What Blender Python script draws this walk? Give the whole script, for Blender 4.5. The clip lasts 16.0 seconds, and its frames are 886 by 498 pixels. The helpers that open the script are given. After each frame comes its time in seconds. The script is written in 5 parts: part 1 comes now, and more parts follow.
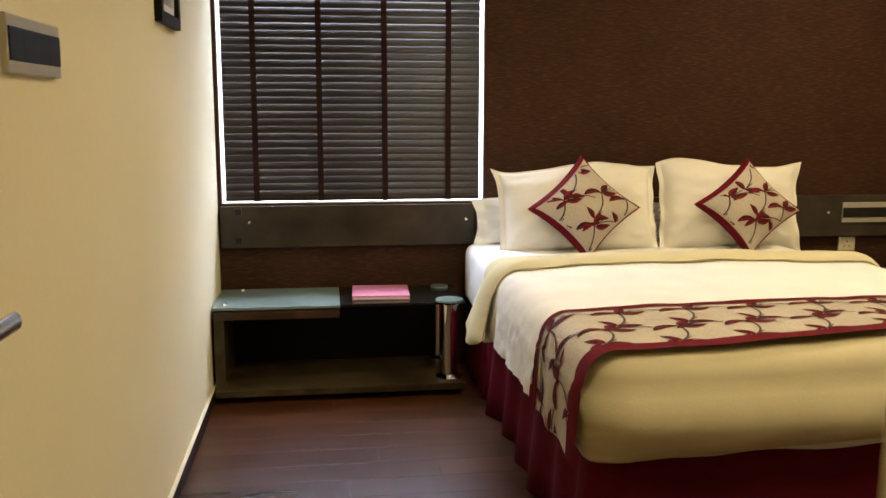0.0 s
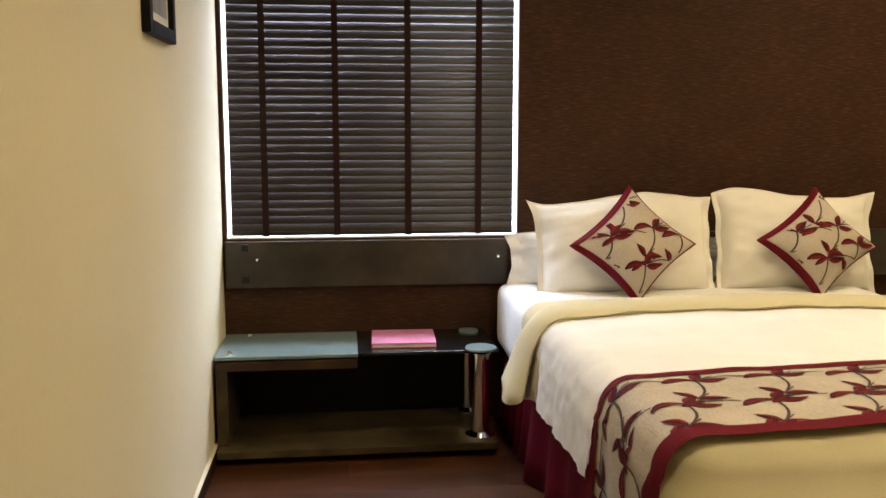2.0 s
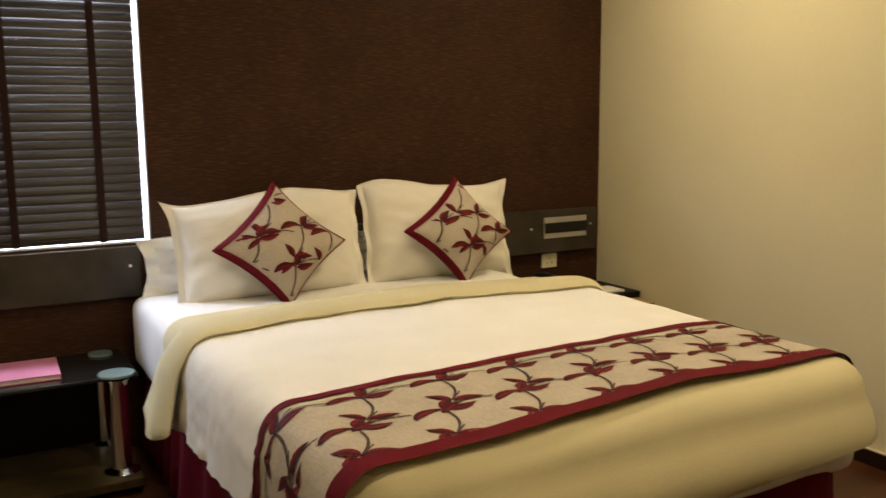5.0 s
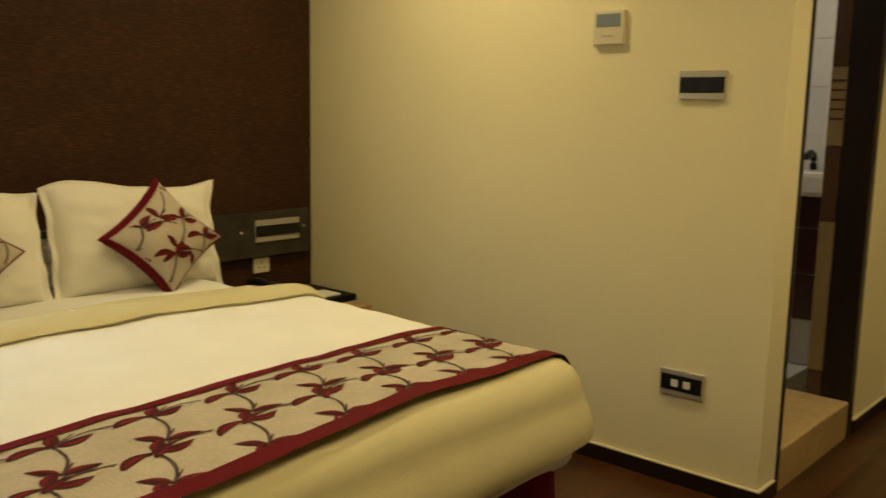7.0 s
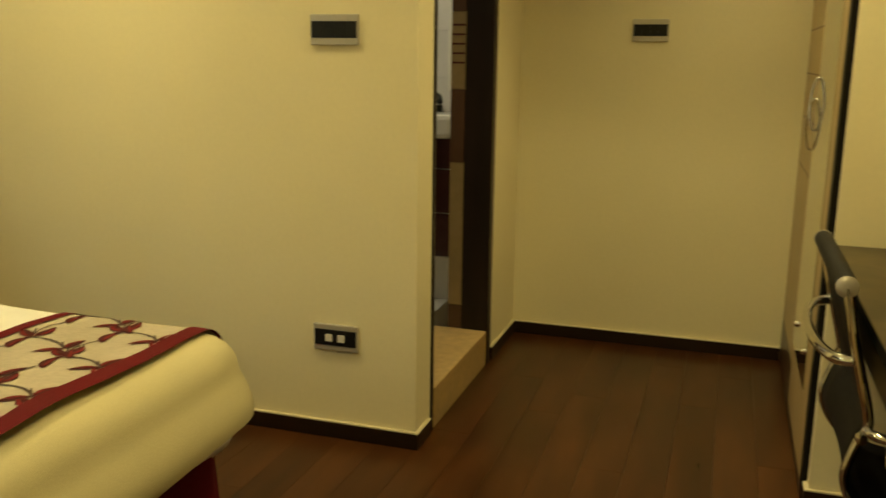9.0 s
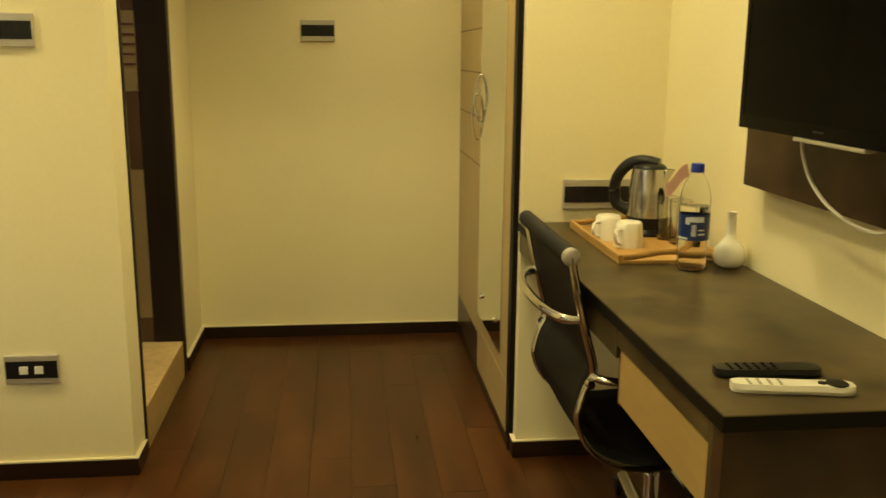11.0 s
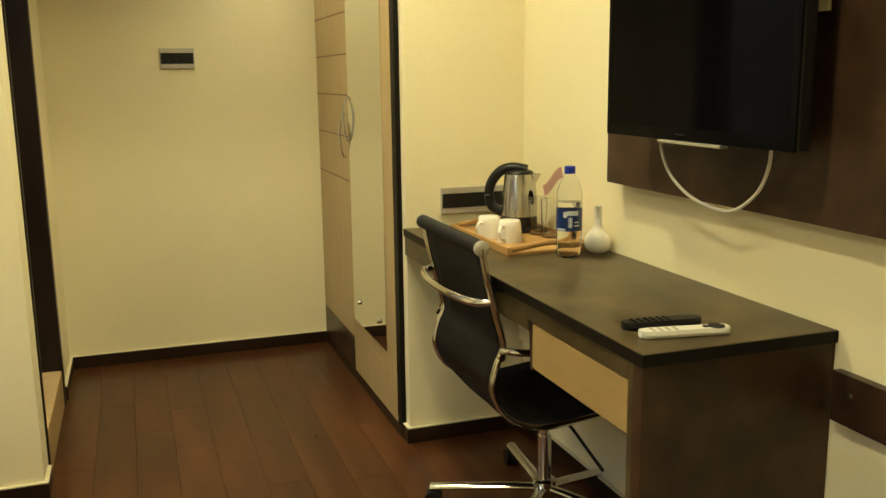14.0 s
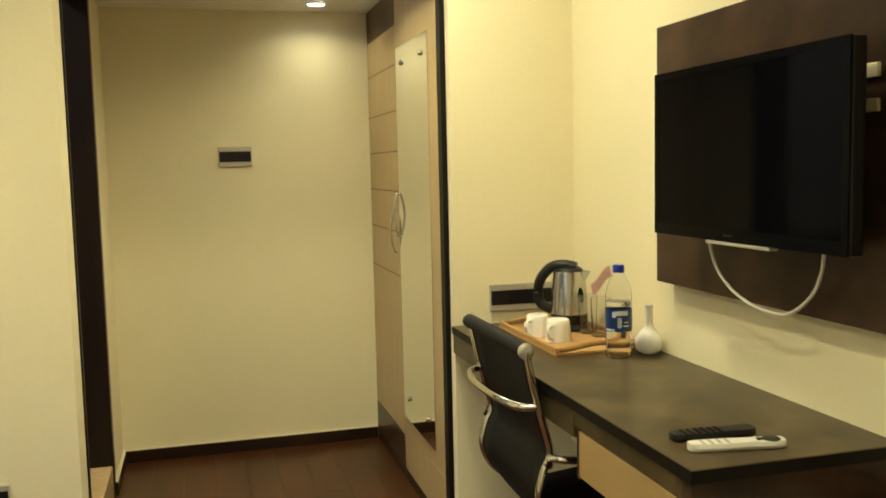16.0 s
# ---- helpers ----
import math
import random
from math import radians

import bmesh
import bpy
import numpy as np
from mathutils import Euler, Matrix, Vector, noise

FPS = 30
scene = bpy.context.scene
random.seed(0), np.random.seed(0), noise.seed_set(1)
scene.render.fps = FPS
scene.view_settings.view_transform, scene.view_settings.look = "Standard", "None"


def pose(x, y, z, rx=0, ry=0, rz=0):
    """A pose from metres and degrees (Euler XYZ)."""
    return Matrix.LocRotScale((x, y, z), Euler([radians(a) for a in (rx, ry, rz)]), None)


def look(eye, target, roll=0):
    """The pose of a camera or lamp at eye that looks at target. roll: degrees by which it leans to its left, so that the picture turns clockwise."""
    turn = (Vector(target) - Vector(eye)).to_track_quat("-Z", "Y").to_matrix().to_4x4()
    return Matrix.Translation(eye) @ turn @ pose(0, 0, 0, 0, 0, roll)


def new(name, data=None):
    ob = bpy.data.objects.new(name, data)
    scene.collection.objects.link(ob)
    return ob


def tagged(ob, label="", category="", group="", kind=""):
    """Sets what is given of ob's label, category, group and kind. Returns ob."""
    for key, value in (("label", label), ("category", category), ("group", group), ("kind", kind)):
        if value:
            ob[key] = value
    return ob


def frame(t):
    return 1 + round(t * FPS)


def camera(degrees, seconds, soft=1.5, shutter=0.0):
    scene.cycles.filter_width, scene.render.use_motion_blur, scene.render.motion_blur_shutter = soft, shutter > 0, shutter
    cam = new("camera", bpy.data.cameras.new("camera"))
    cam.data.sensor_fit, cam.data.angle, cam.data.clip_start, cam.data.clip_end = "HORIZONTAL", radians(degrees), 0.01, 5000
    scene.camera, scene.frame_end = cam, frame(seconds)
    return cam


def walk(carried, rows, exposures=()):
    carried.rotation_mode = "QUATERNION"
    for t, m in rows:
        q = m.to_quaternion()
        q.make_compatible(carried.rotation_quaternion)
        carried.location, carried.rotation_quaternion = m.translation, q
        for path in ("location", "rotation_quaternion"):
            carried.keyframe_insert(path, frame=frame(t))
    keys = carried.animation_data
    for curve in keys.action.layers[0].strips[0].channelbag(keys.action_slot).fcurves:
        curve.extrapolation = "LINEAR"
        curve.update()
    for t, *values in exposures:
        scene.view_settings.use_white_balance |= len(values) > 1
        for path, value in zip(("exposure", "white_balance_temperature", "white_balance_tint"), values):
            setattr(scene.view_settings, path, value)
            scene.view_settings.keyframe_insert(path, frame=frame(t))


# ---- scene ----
cam = camera(53.0, 16.0, shutter=0.4)
PATH = [
    (0, (0.037, 0.111, 1.182), (0.292, 2.069, 0.864), 0.1),
    (0.5, (0.038, 0.218, 1.194), (0.322, 2.172, 0.876), -0.4),
    (1, (0.015, 0.298, 1.177), (0.311, 2.249, 0.851), -0.8),
    (1.5, (0.008, 0.421, 1.173), (0.267, 2.385, 0.903), 0.8),
    (2, (0.038, 0.519, 1.185), (0.257, 2.489, 0.918), 0.0),
    (2.5, (0.029, 0.629, 1.196), (0.384, 2.583, 0.963), -0.4),
    (3, (0.023, 0.701, 1.199), (0.449, 2.639, 0.954), -0.3),
    (3.5, (0.035, 0.729, 1.207), (0.579, 2.638, 0.961), -0.7),
    (4, (0.081, 0.725, 1.191), (0.793, 2.577, 0.942), -1.0),
    (4.2, (0.093, 0.721, 1.189), (0.857, 2.553, 0.938), -0.8),
    (6.3, (0.091, 0.834, 1.253), (1.38, 2.324, 0.908), 0.8),
    (6.5, (0.111, 0.851, 1.219), (1.449, 2.304, 0.905), 1.1),
    (7, (0.154, 0.894, 1.22), (1.635, 2.203, 0.91), 1.1),
    (7.5, (0.199, 0.929, 1.228), (1.809, 2.07, 0.905), 1.2),
    (8, (0.242, 0.966, 1.213), (1.955, 1.931, 0.841), 1.1),
    (8.5, (0.268, 0.976, 1.216), (2.053, 1.788, 0.823), 1.1),
    (9, (0.281, 1.005, 1.238), (2.143, 1.6, 0.813), 0.8),
    (9.5, (0.264, 1.067, 1.245), (2.185, 1.432, 0.824), -0.0),
    (10, (0.246, 1.113, 1.254), (2.191, 1.272, 0.815), -0.1),
    (10.2, (0.242, 1.142, 1.255), (2.191, 1.214, 0.811), 0.1),
    (12.5, (0.067, 1.392, 1.239), (1.979, 0.936, 0.872), 0.0),
    (13, (0.024, 1.44, 1.245), (1.932, 0.995, 0.847), -0.3),
    (13.5, (0.011, 1.492, 1.247), (1.88, 0.882, 0.88), -0.1),
    (14, (-0.005, 1.555, 1.254), (1.85, 0.91, 0.876), -0.7),
    (14.5, (-0.009, 1.575, 1.256), (1.844, 0.908, 0.909), -1.1),
    (15, (-0.009, 1.554, 1.261), (1.847, 0.887, 0.926), -0.9),
    (15.5, (-0.004, 1.539, 1.273), (1.882, 0.928, 1.003), -0.8),
    (16, (0.013, 1.502, 1.285), (1.934, 0.979, 1.101), -1.3),
]
EXPOSURES = [(0.0, 0.1, 5850, 19), (4.0, -0.1, 5750, 22), (6.5, -0.54, 6550, 10), (9.5, -0.12, 7500, -5), (12.5, 0.5, 6350, -3), (16.0, 0.54, 5350, 4)]
walk(cam, [(t, look(eye, target, roll)) for t, eye, target, roll in PATH], EXPOSURES)

# ---- world and lights ----
world = bpy.data.worlds.new("world")
scene.world = world
world.use_nodes = True
wn = world.node_tree
sky = wn.nodes.new("ShaderNodeTexSky")
sky.sky_type, sky.sun_disc = "NISHITA", False
sky.sun_elevation, sky.sun_rotation = radians(50), radians(20)
wn.links.new(sky.outputs[0], wn.nodes["Background"].inputs[0])
wn.nodes["Background"].inputs[1].default_value = 0.15
sun = new("sun", bpy.data.lights.new("sun", "SUN"))
sun.data.energy, sun.data.angle, sun.data.color = 1.0, radians(12), (1, 0.95, 0.88)
sun.matrix_world = look((2, 8, 10), (0, 4, 0))

WARM = (1.0, 0.79, 0.40)


def disc_lamp(x, y, z, watts, size=0.18, color=WARM, spread=150):
    ob = new("downlight_glow", bpy.data.lights.new("downlight_glow", "AREA"))
    ob.data.shape, ob.data.size, ob.data.energy, ob.data.color = "DISK", size, watts, color
    ob.data.spread = radians(spread)
    ob.matrix_world = pose(x, y, z)
    return ob


# room downlights, the passage downlight, the bathroom lamp, daylight in the window opening
ROOM_H, PASS_H = 2.42, 1.985
DOWNLIGHTS = [(2.30, 1.02), (0.95, 1.50), (2.20, 3.00), (0.70, 2.80)]
for (dx, dy), watts in zip(DOWNLIGHTS, (12.5, 12, 14, 7)):
    disc_lamp(dx, dy, ROOM_H - 0.03, watts)
disc_lamp(3.84, 0.99, PASS_H - 0.025, 0.9, 0.07)
disc_lamp(3.15, 1.10, PASS_H - 0.025, 4.4, 0.07)
disc_lamp(3.4, 2.5, 2.3, 6, 0.2, (1, 0.9, 0.75))
day = new("window_daylight", bpy.data.lights.new("window_daylight", "AREA"))
day.data.shape, day.data.size, day.data.size_y, day.data.energy, day.data.color = "RECTANGLE", 1.1, 1.4, 108, (0.86, 0.94, 1.0)
day.matrix_world = look((0.16, 4.16, 1.5), (0.16, 3.0, 1.42))

# ---- materials ----


def mat(name, color, rough=0.6, metal=0.0, grain=0.0, scale=30.0, stretch=(1, 1, 1), bump=0.0, blotch=0.0, blotch_scale=3.0, rand=0.0, spec=0.5, tint=None, sheen=0.0):
    """A principled material with fine grain, large blotches, relief and variation from piece to piece."""
    m = bpy.data.materials.new(name)
    m.use_nodes = True
    nt = m.node_tree
    b = nt.nodes["Principled BSDF"]
    b.inputs["Roughness"].default_value = rough
    b.inputs["Metallic"].default_value = metal
    b.inputs["Specular IOR Level"].default_value = spec
    b.inputs["Sheen Weight"].default_value = sheen
    co = nt.nodes.new("ShaderNodeTexCoord")
    mp = nt.nodes.new("ShaderNodeMapping")
    mp.inputs["Scale"].default_value = stretch
    nt.links.new(co.outputs["Object"], mp.inputs["Vector"])
    n1 = nt.nodes.new("ShaderNodeTexNoise")
    n1.inputs["Scale"].default_value, n1.inputs["Detail"].default_value = scale, 6
    if rand:
        own = nt.nodes.new("ShaderNodeObjectInfo")
        shift = nt.nodes.new("ShaderNodeVectorMath")
        shift.operation = "SCALE"
        shift.inputs[0].default_value = (37.0, 23.0, 11.0)
        nt.links.new(own.outputs["Random"], shift.inputs["Scale"])
        nt.links.new(shift.outputs[0], mp.inputs["Location"])
    n2 = nt.nodes.new("ShaderNodeTexNoise")
    n2.inputs["Scale"].default_value, n2.inputs["Detail"].default_value = blotch_scale, 3
    nt.links.new(mp.outputs[0], n1.inputs["Vector"])
    nt.links.new(mp.outputs[0] if rand else co.outputs["Object"], n2.inputs["Vector"])

    def around(src, amount):
        r = nt.nodes.new("ShaderNodeMapRange")
        r.inputs["From Min"].default_value, r.inputs["From Max"].default_value = 0.15, 0.85
        r.inputs["To Min"].default_value, r.inputs["To Max"].default_value = max(0.05, 1 - 1.7 * amount), 1 + 1.7 * amount
        nt.links.new(src, r.inputs["Value"])
        return r.outputs[0]

    def times(a, c):
        k = nt.nodes.new("ShaderNodeMath")
        k.operation = "MULTIPLY"
        nt.links.new(a, k.inputs[0])
        nt.links.new(c, k.inputs[1])
        return k.outputs[0]

    v = times(around(n1.outputs["Fac"], grain), around(n2.outputs["Fac"], blotch))
    if rand:
        oi = nt.nodes.new("ShaderNodeObjectInfo")
        r = nt.nodes.new("ShaderNodeMapRange")
        r.inputs["To Min"].default_value, r.inputs["To Max"].default_value = 1 - rand, 1 + rand
        nt.links.new(oi.outputs["Random"], r.inputs["Value"])
        v = times(v, r.outputs[0])
    mix = nt.nodes.new("ShaderNodeMix")
    mix.data_type, mix.blend_type = "RGBA", "MULTIPLY"
    mix.inputs["Factor"].default_value = 1
    if tint:
        base = nt.nodes.new("ShaderNodeMix")
        base.data_type = "RGBA"
        base.inputs["A"].default_value, base.inputs["B"].default_value = (*color, 1), (*tint, 1)
        ramp = nt.nodes.new("ShaderNodeMapRange")
        ramp.inputs["From Min"].default_value, ramp.inputs["From Max"].default_value = 0.52, 0.72
        nt.links.new(n1.outputs["Fac"], ramp.inputs["Value"])
        nt.links.new(ramp.outputs[0], base.inputs["Factor"])
        nt.links.new(base.outputs["Result"], mix.inputs["A"])
    else:
        mix.inputs["A"].default_value = (*color, 1)
    nt.links.new(v, mix.inputs["B"])
    nt.links.new(mix.outputs["Result"], b.inputs["Base Color"])
    rr = nt.nodes.new("ShaderNodeMath")
    rr.operation = "MULTIPLY"
    rr.inputs[1].default_value = rough
    nt.links.new(around(n2.outputs["Fac"], min(0.08, blotch + 0.03)), rr.inputs[0])
    nt.links.new(rr.outputs[0], b.inputs["Roughness"])
    if bump:
        bp = nt.nodes.new("ShaderNodeBump")
        bp.inputs["Strength"].default_value, bp.inputs["Distance"].default_value = bump, 0.002
        nt.links.new(n1.outputs["Fac"], bp.inputs["Height"])
        nt.links.new(bp.outputs[0], b.inputs["Normal"])
    return m


def glass_mat(name, color, rough=0.0, ior=1.45):
    m = mat(name, color, max(rough, 0.001))
    b = m.node_tree.nodes["Principled BSDF"]
    for link in list(b.inputs["Roughness"].links) + list(b.inputs["Base Color"].links):
        m.node_tree.links.remove(link)
    b.inputs["Base Color"].default_value = (*color, 1)
    b.inputs["Roughness"].default_value = rough
    b.inputs["Transmission Weight"].default_value = 1
    b.inputs["IOR"].default_value = ior
    return m


def glow_mat(name, color, strength):
    m = mat(name, (0.9, 0.9, 0.9), 0.5)
    b = m.node_tree.nodes["Principled BSDF"]
    b.inputs["Emission Color"].default_value = (*color, 1)
    b.inputs["Emission Strength"].default_value = strength
    return m


PAINT = mat("cream_paint", (0.80, 0.73, 0.50), 0.60, grain=0.015, scale=70, bump=0.05, blotch=0.035, blotch_scale=1.3, spec=0.35)
CEIL = mat("ceiling_paint", (0.82, 0.79, 0.72), 0.8, grain=0.02, scale=60, bump=0.05, blotch=0.02)
PAPER = mat("brown_wallpaper", (0.044, 0.0188, 0.0092), 0.62, grain=0.30, scale=55, stretch=(0.45, 1, 6), bump=0.45, blotch=0.16, blotch_scale=6, tint=(0.076, 0.030, 0.0150), spec=0.15)
DARKWOOD = mat("dark_stained_wood", (0.014, 0.008, 0.006), 0.42, grain=0.25, scale=25, stretch=(1, 1, 0.12), bump=0.1, blotch=0.15, spec=0.3)
PLANK = mat("dark_floor_plank", (0.054, 0.0195, 0.0066), 0.30, grain=0.26, scale=15, stretch=(0.20, 1.0, 1), bump=0.02, blotch=0.34, blotch_scale=6, rand=0.05, spec=0.24)
SUBFLOOR = mat("floor_joint", (0.030, 0.013, 0.006), 0.7, grain=0.1)
SKIRT = mat("skirting_wood", (0.020, 0.010, 0.006), 0.38, grain=0.2, scale=25, stretch=(0.15, 0.15, 1), blotch=0.12, spec=0.3)
LAMINATE = mat("grey_brown_laminate", (0.064, 0.047, 0.023), 0.32, grain=0.24, scale=16, blotch=0.55, blotch_scale=7, spec=0.22)
LAMDARK = mat("dark_brown_laminate", (0.044, 0.024, 0.014), 0.34, grain=0.26, scale=12, blotch=0.60, blotch_scale=5, spec=0.28)
LAMBAND = mat("band_laminate", (0.046, 0.036, 0.026), 0.34, grain=0.14, scale=14, blotch=0.38, blotch_scale=5, spec=0.30)
BLACKEDGE = mat("black_edge", (0.007, 0.006, 0.005), 0.5, grain=0.1, blotch=0.1, spec=0.15)
TAN = mat("tan_laminate", (0.40, 0.275, 0.115), 0.40, grain=0.05, scale=40, stretch=(0.2, 1, 1), blotch=0.06, spec=0.35)
OAK = mat("light_wardrobe_laminate", (0.42, 0.31, 0.155), 0.42, grain=0.07, scale=36, stretch=(1, 1, 0.12), blotch=0.08, spec=0.35)
GROOVE = mat("groove_brown", (0.12, 0.05, 0.03), 0.5, grain=0.1)
CHROME = mat("chrome", (0.78, 0.78, 0.77), 0.10, 1.0, blotch=0.05)
STEEL = mat("brushed_steel", (0.58, 0.56, 0.52), 0.26, 1.0, grain=0.06, scale=60, stretch=(1, 1, 0.05), bump=0.05, blotch=0.05)
SATIN = mat("satin_silver_plastic", (0.50, 0.47, 0.42), 0.34, 0.35, grain=0.03, blotch=0.04)
BLACKPL = mat("black_plastic", (0.009, 0.009, 0.010), 0.35, grain=0.05, scale=120, spec=0.3)
GLOSSBLACK = mat("gloss_black", (0.003, 0.003, 0.004), 0.05, blotch=0.02, spec=0.04)
BEZEL = mat("screen_bezel", (0.003, 0.003, 0.004), 0.2, blotch=0.02, spec=0.06)
WHITEPL = mat("white_plastic", (0.74, 0.72, 0.66), 0.35, grain=0.02, blotch=0.03)
IVORYPL = mat("ivory_plastic", (0.66, 0.60, 0.44), 0.38, grain=0.02, blotch=0.03)
CERAMIC = mat("white_ceramic", (0.80, 0.77, 0.70), 0.16, blotch=0.02)
LINEN = mat("white_cotton", (0.80, 0.79, 0.76), 0.85, grain=0.035, scale=260, bump=0.25, blotch=0.03, blotch_scale=6, spec=0.2)
PILLOW = mat("pillow_cotton", (0.78, 0.75, 0.67), 0.85, grain=0.03, scale=240, bump=0.25, blotch=0.03, blotch_scale=7, spec=0.2)
DUVET = mat("cream_duvet", (0.60, 0.54, 0.335), 0.82, grain=0.03, scale=260, bump=0.25, blotch=0.04, blotch_scale=5, spec=0.2)
MAROON = mat("maroon_fabric", (0.095, 0.0035, 0.011), 0.8, grain=0.10, scale=220, bump=0.3, blotch=0.12, spec=0.1)
REDTRIM = mat("red_trim_fabric", (0.115, 0.003, 0.009), 0.75, grain=0.12, scale=200, bump=0.3, blotch=0.12, spec=0.15)
LEAFRED = mat("red_leaf_weave", (0.16, 0.010, 0.014), 0.7, grain=0.16, scale=180, blotch=0.2, blotch_scale=20, spec=0.15)
LEAFDARK = mat("dark_leaf_weave", (0.065, 0.008, 0.010), 0.7, grain=0.16, scale=180, blotch=0.2, blotch_scale=20, spec=0.15)
STEM = mat("stem_weave", (0.045, 0.022, 0.020), 0.7, grain=0.15, scale=180, blotch=0.1)
JACQUARD = mat("beige_jacquard", (0.47, 0.41, 0.325), 0.65, grain=0.10, scale=210, stretch=(1, 0.3, 1), bump=0.35, blotch=0.08, blotch_scale=9, spec=0.25)
SLAT = mat("dark_blind_slat", (0.023, 0.0155, 0.0105), 0.34, grain=0.14, scale=20, stretch=(0.1, 1, 1), blotch=0.08, rand=0.10, spec=0.35)
TAPE = mat("blind_tape", (0.028, 0.013, 0.011), 0.8, grain=0.15, scale=200, bump=0.2, blotch=0.08, spec=0.1)
UPVC = mat("white_window_frame", (0.75, 0.75, 0.74), 0.35, blotch=0.03)
PANE = glass_mat("window_glass", (1, 1, 1))
FROST = mat("frosted_glass_top", (0.17, 0.23, 0.22), 0.22, grain=0.03, scale=70, blotch=0.06, spec=0.6)
DARKGLASS = mat("dark_tinted_glass", (0.010, 0.011, 0.011), 0.05, blotch=0.02, spec=0.6)
CLEAR = glass_mat("clear_plastic", (0.98, 0.99, 0.99), 0.02, 1.12)
WATER = glass_mat("water", (0.98, 0.99, 0.99), 0.0, 1.33)
TUMBLER = glass_mat("tumbler_glass", (0.98, 0.98, 0.98), 0.0, 1.4)
LABELBLUE = mat("blue_label", (0.012, 0.035, 0.16), 0.35, blotch=0.25, blotch_scale=40)
LABELWHITE = mat("label_print", (0.62, 0.66, 0.72), 0.4)
CAPBLUE = mat("blue_cap", (0.01, 0.03, 0.38), 0.35)
PINK = mat("pink_paper_tag", (0.86, 0.52, 0.46), 0.6, grain=0.05)
BOOK = mat("pink_folder", (0.56, 0.20, 0.31), 0.40, grain=0.03, blotch=0.10, blotch_scale=8)
PAGES = mat("paper", (0.76, 0.74, 0.68), 0.7, grain=0.03)
TRAYWOOD = mat("bamboo_tray", (0.42, 0.245, 0.085), 0.42, grain=0.14, scale=30, stretch=(0.15, 1, 1), bump=0.08, blotch=0.1, spec=0.35)
MESHBLACK = mat("black_chair_mesh", (0.008, 0.008, 0.009), 0.6, grain=0.3, scale=300, bump=0.4, blotch=0.08, spec=0.2)
MIRROR = mat("mirror_silver", (0.86, 0.87, 0.84), 0.015, 1.0)
TILEW = mat("white_wall_tile", (0.70, 0.68, 0.66), 0.18, grain=0.02, blotch=0.05, rand=0.04)
TILEM = mat("maroon_wall_tile", (0.080, 0.032, 0.032), 0.2, grain=0.06, blotch=0.12, rand=0.08)
TILEBROWN = mat("brown_wall_tile", (0.085, 0.046, 0.030), 0.25, grain=0.05, blotch=0.10, rand=0.06)
TILEB = mat("beige_wall_tile", (0.24, 0.175, 0.095), 0.22, grain=0.05, blotch=0.08, rand=0.06)
STONE = mat("beige_threshold_stone", (0.43, 0.30, 0.135), 0.35, grain=0.12, scale=40, bump=0.08, blotch=0.12, blotch_scale=9)
PHOTO = mat("grey_print", (0.30, 0.31, 0.31), 0.35, grain=0.2, scale=9, blotch=0.4, blotch_scale=14)
GLOW = glow_mat("lamp_glow", (1, 0.88, 0.68), 14)
SCREEN_LCD = mat("grey_lcd", (0.20, 0.24, 0.26), 0.2, blotch=0.05)

# ---- mesh helpers ----


def link_mesh(name, bm, material, smooth=False):
    bmesh.ops.recalc_face_normals(bm, faces=bm.faces)
    me = bpy.data.meshes.new(name)
    bm.to_mesh(me)
    bm.free()
    me.materials.append(material)
    if smooth:
        me.shade_smooth()
        me.set_sharp_from_angle(angle=radians(40))
    return new(name, me)


def part(name, bm, material, parent, label="", smooth=False):
    """One mesh, built in room coordinates, under a thing or a part."""
    ob = link_mesh(name, bm, material, smooth)
    ob.parent = parent
    if parent.type == "EMPTY":
        ob.matrix_parent_inverse = parent.matrix_basis.inverted()
    return tagged(ob, label) if label else ob


def thing(name, place, label, category, group="", turn=0):
    ob = new(name)
    ob.empty_display_size = 0.05
    ob.matrix_basis = pose(*place, 0, 0, turn)
    return tagged(ob, label, category, group)


def setting(name, bm, material, label="", smooth=False):
    return tagged(link_mesh(name, bm, material, smooth), label, "", "", "structure")


def box(bm, x0, x1, y0, y1, z0, z1, bevel=0.0, seg=2):
    made = bmesh.ops.create_cube(bm, size=1, matrix=Matrix.LocRotScale(((x0 + x1) / 2, (y0 + y1) / 2, (z0 + z1) / 2), None, (x1 - x0, y1 - y0, z1 - z0)))
    if bevel:
        edges = list({e for v in made["verts"] for e in v.link_edges})
        bmesh.ops.bevel(bm, geom=edges, offset=bevel, segments=seg, profile=0.6, affect="EDGES")
    return bm


def boxes(*dims, bevel=0.0):
    bm = bmesh.new()
    for d in dims:
        box(bm, *d, bevel=bevel)
    return bm


def lathe(bm, profile, m, seg=28):
    """A turned shape: profile of (radius, height) about the local z axis of m."""
    rings = []
    for r, h in profile:
        if r < 1e-5:
            rings.append([bm.verts.new(m @ Vector((0, 0, h)))])
        else:
            rings.append([bm.verts.new(m @ Vector((r * math.cos(a), r * math.sin(a), h))) for a in (2 * math.pi * k / seg for k in range(seg))])
    for a, b in zip(rings, rings[1:]):
        for k in range(seg):
            n = (k + 1) % seg
            if len(a) == 1 and len(b) > 1:
                bm.faces.new((a[0], b[k], b[n]))
            elif len(b) == 1 and len(a) > 1:
                bm.faces.new((a[k], a[n], b[0]))
            elif len(a) > 1:
                bm.faces.new((a[k], a[n], b[n], b[k]))
    return bm


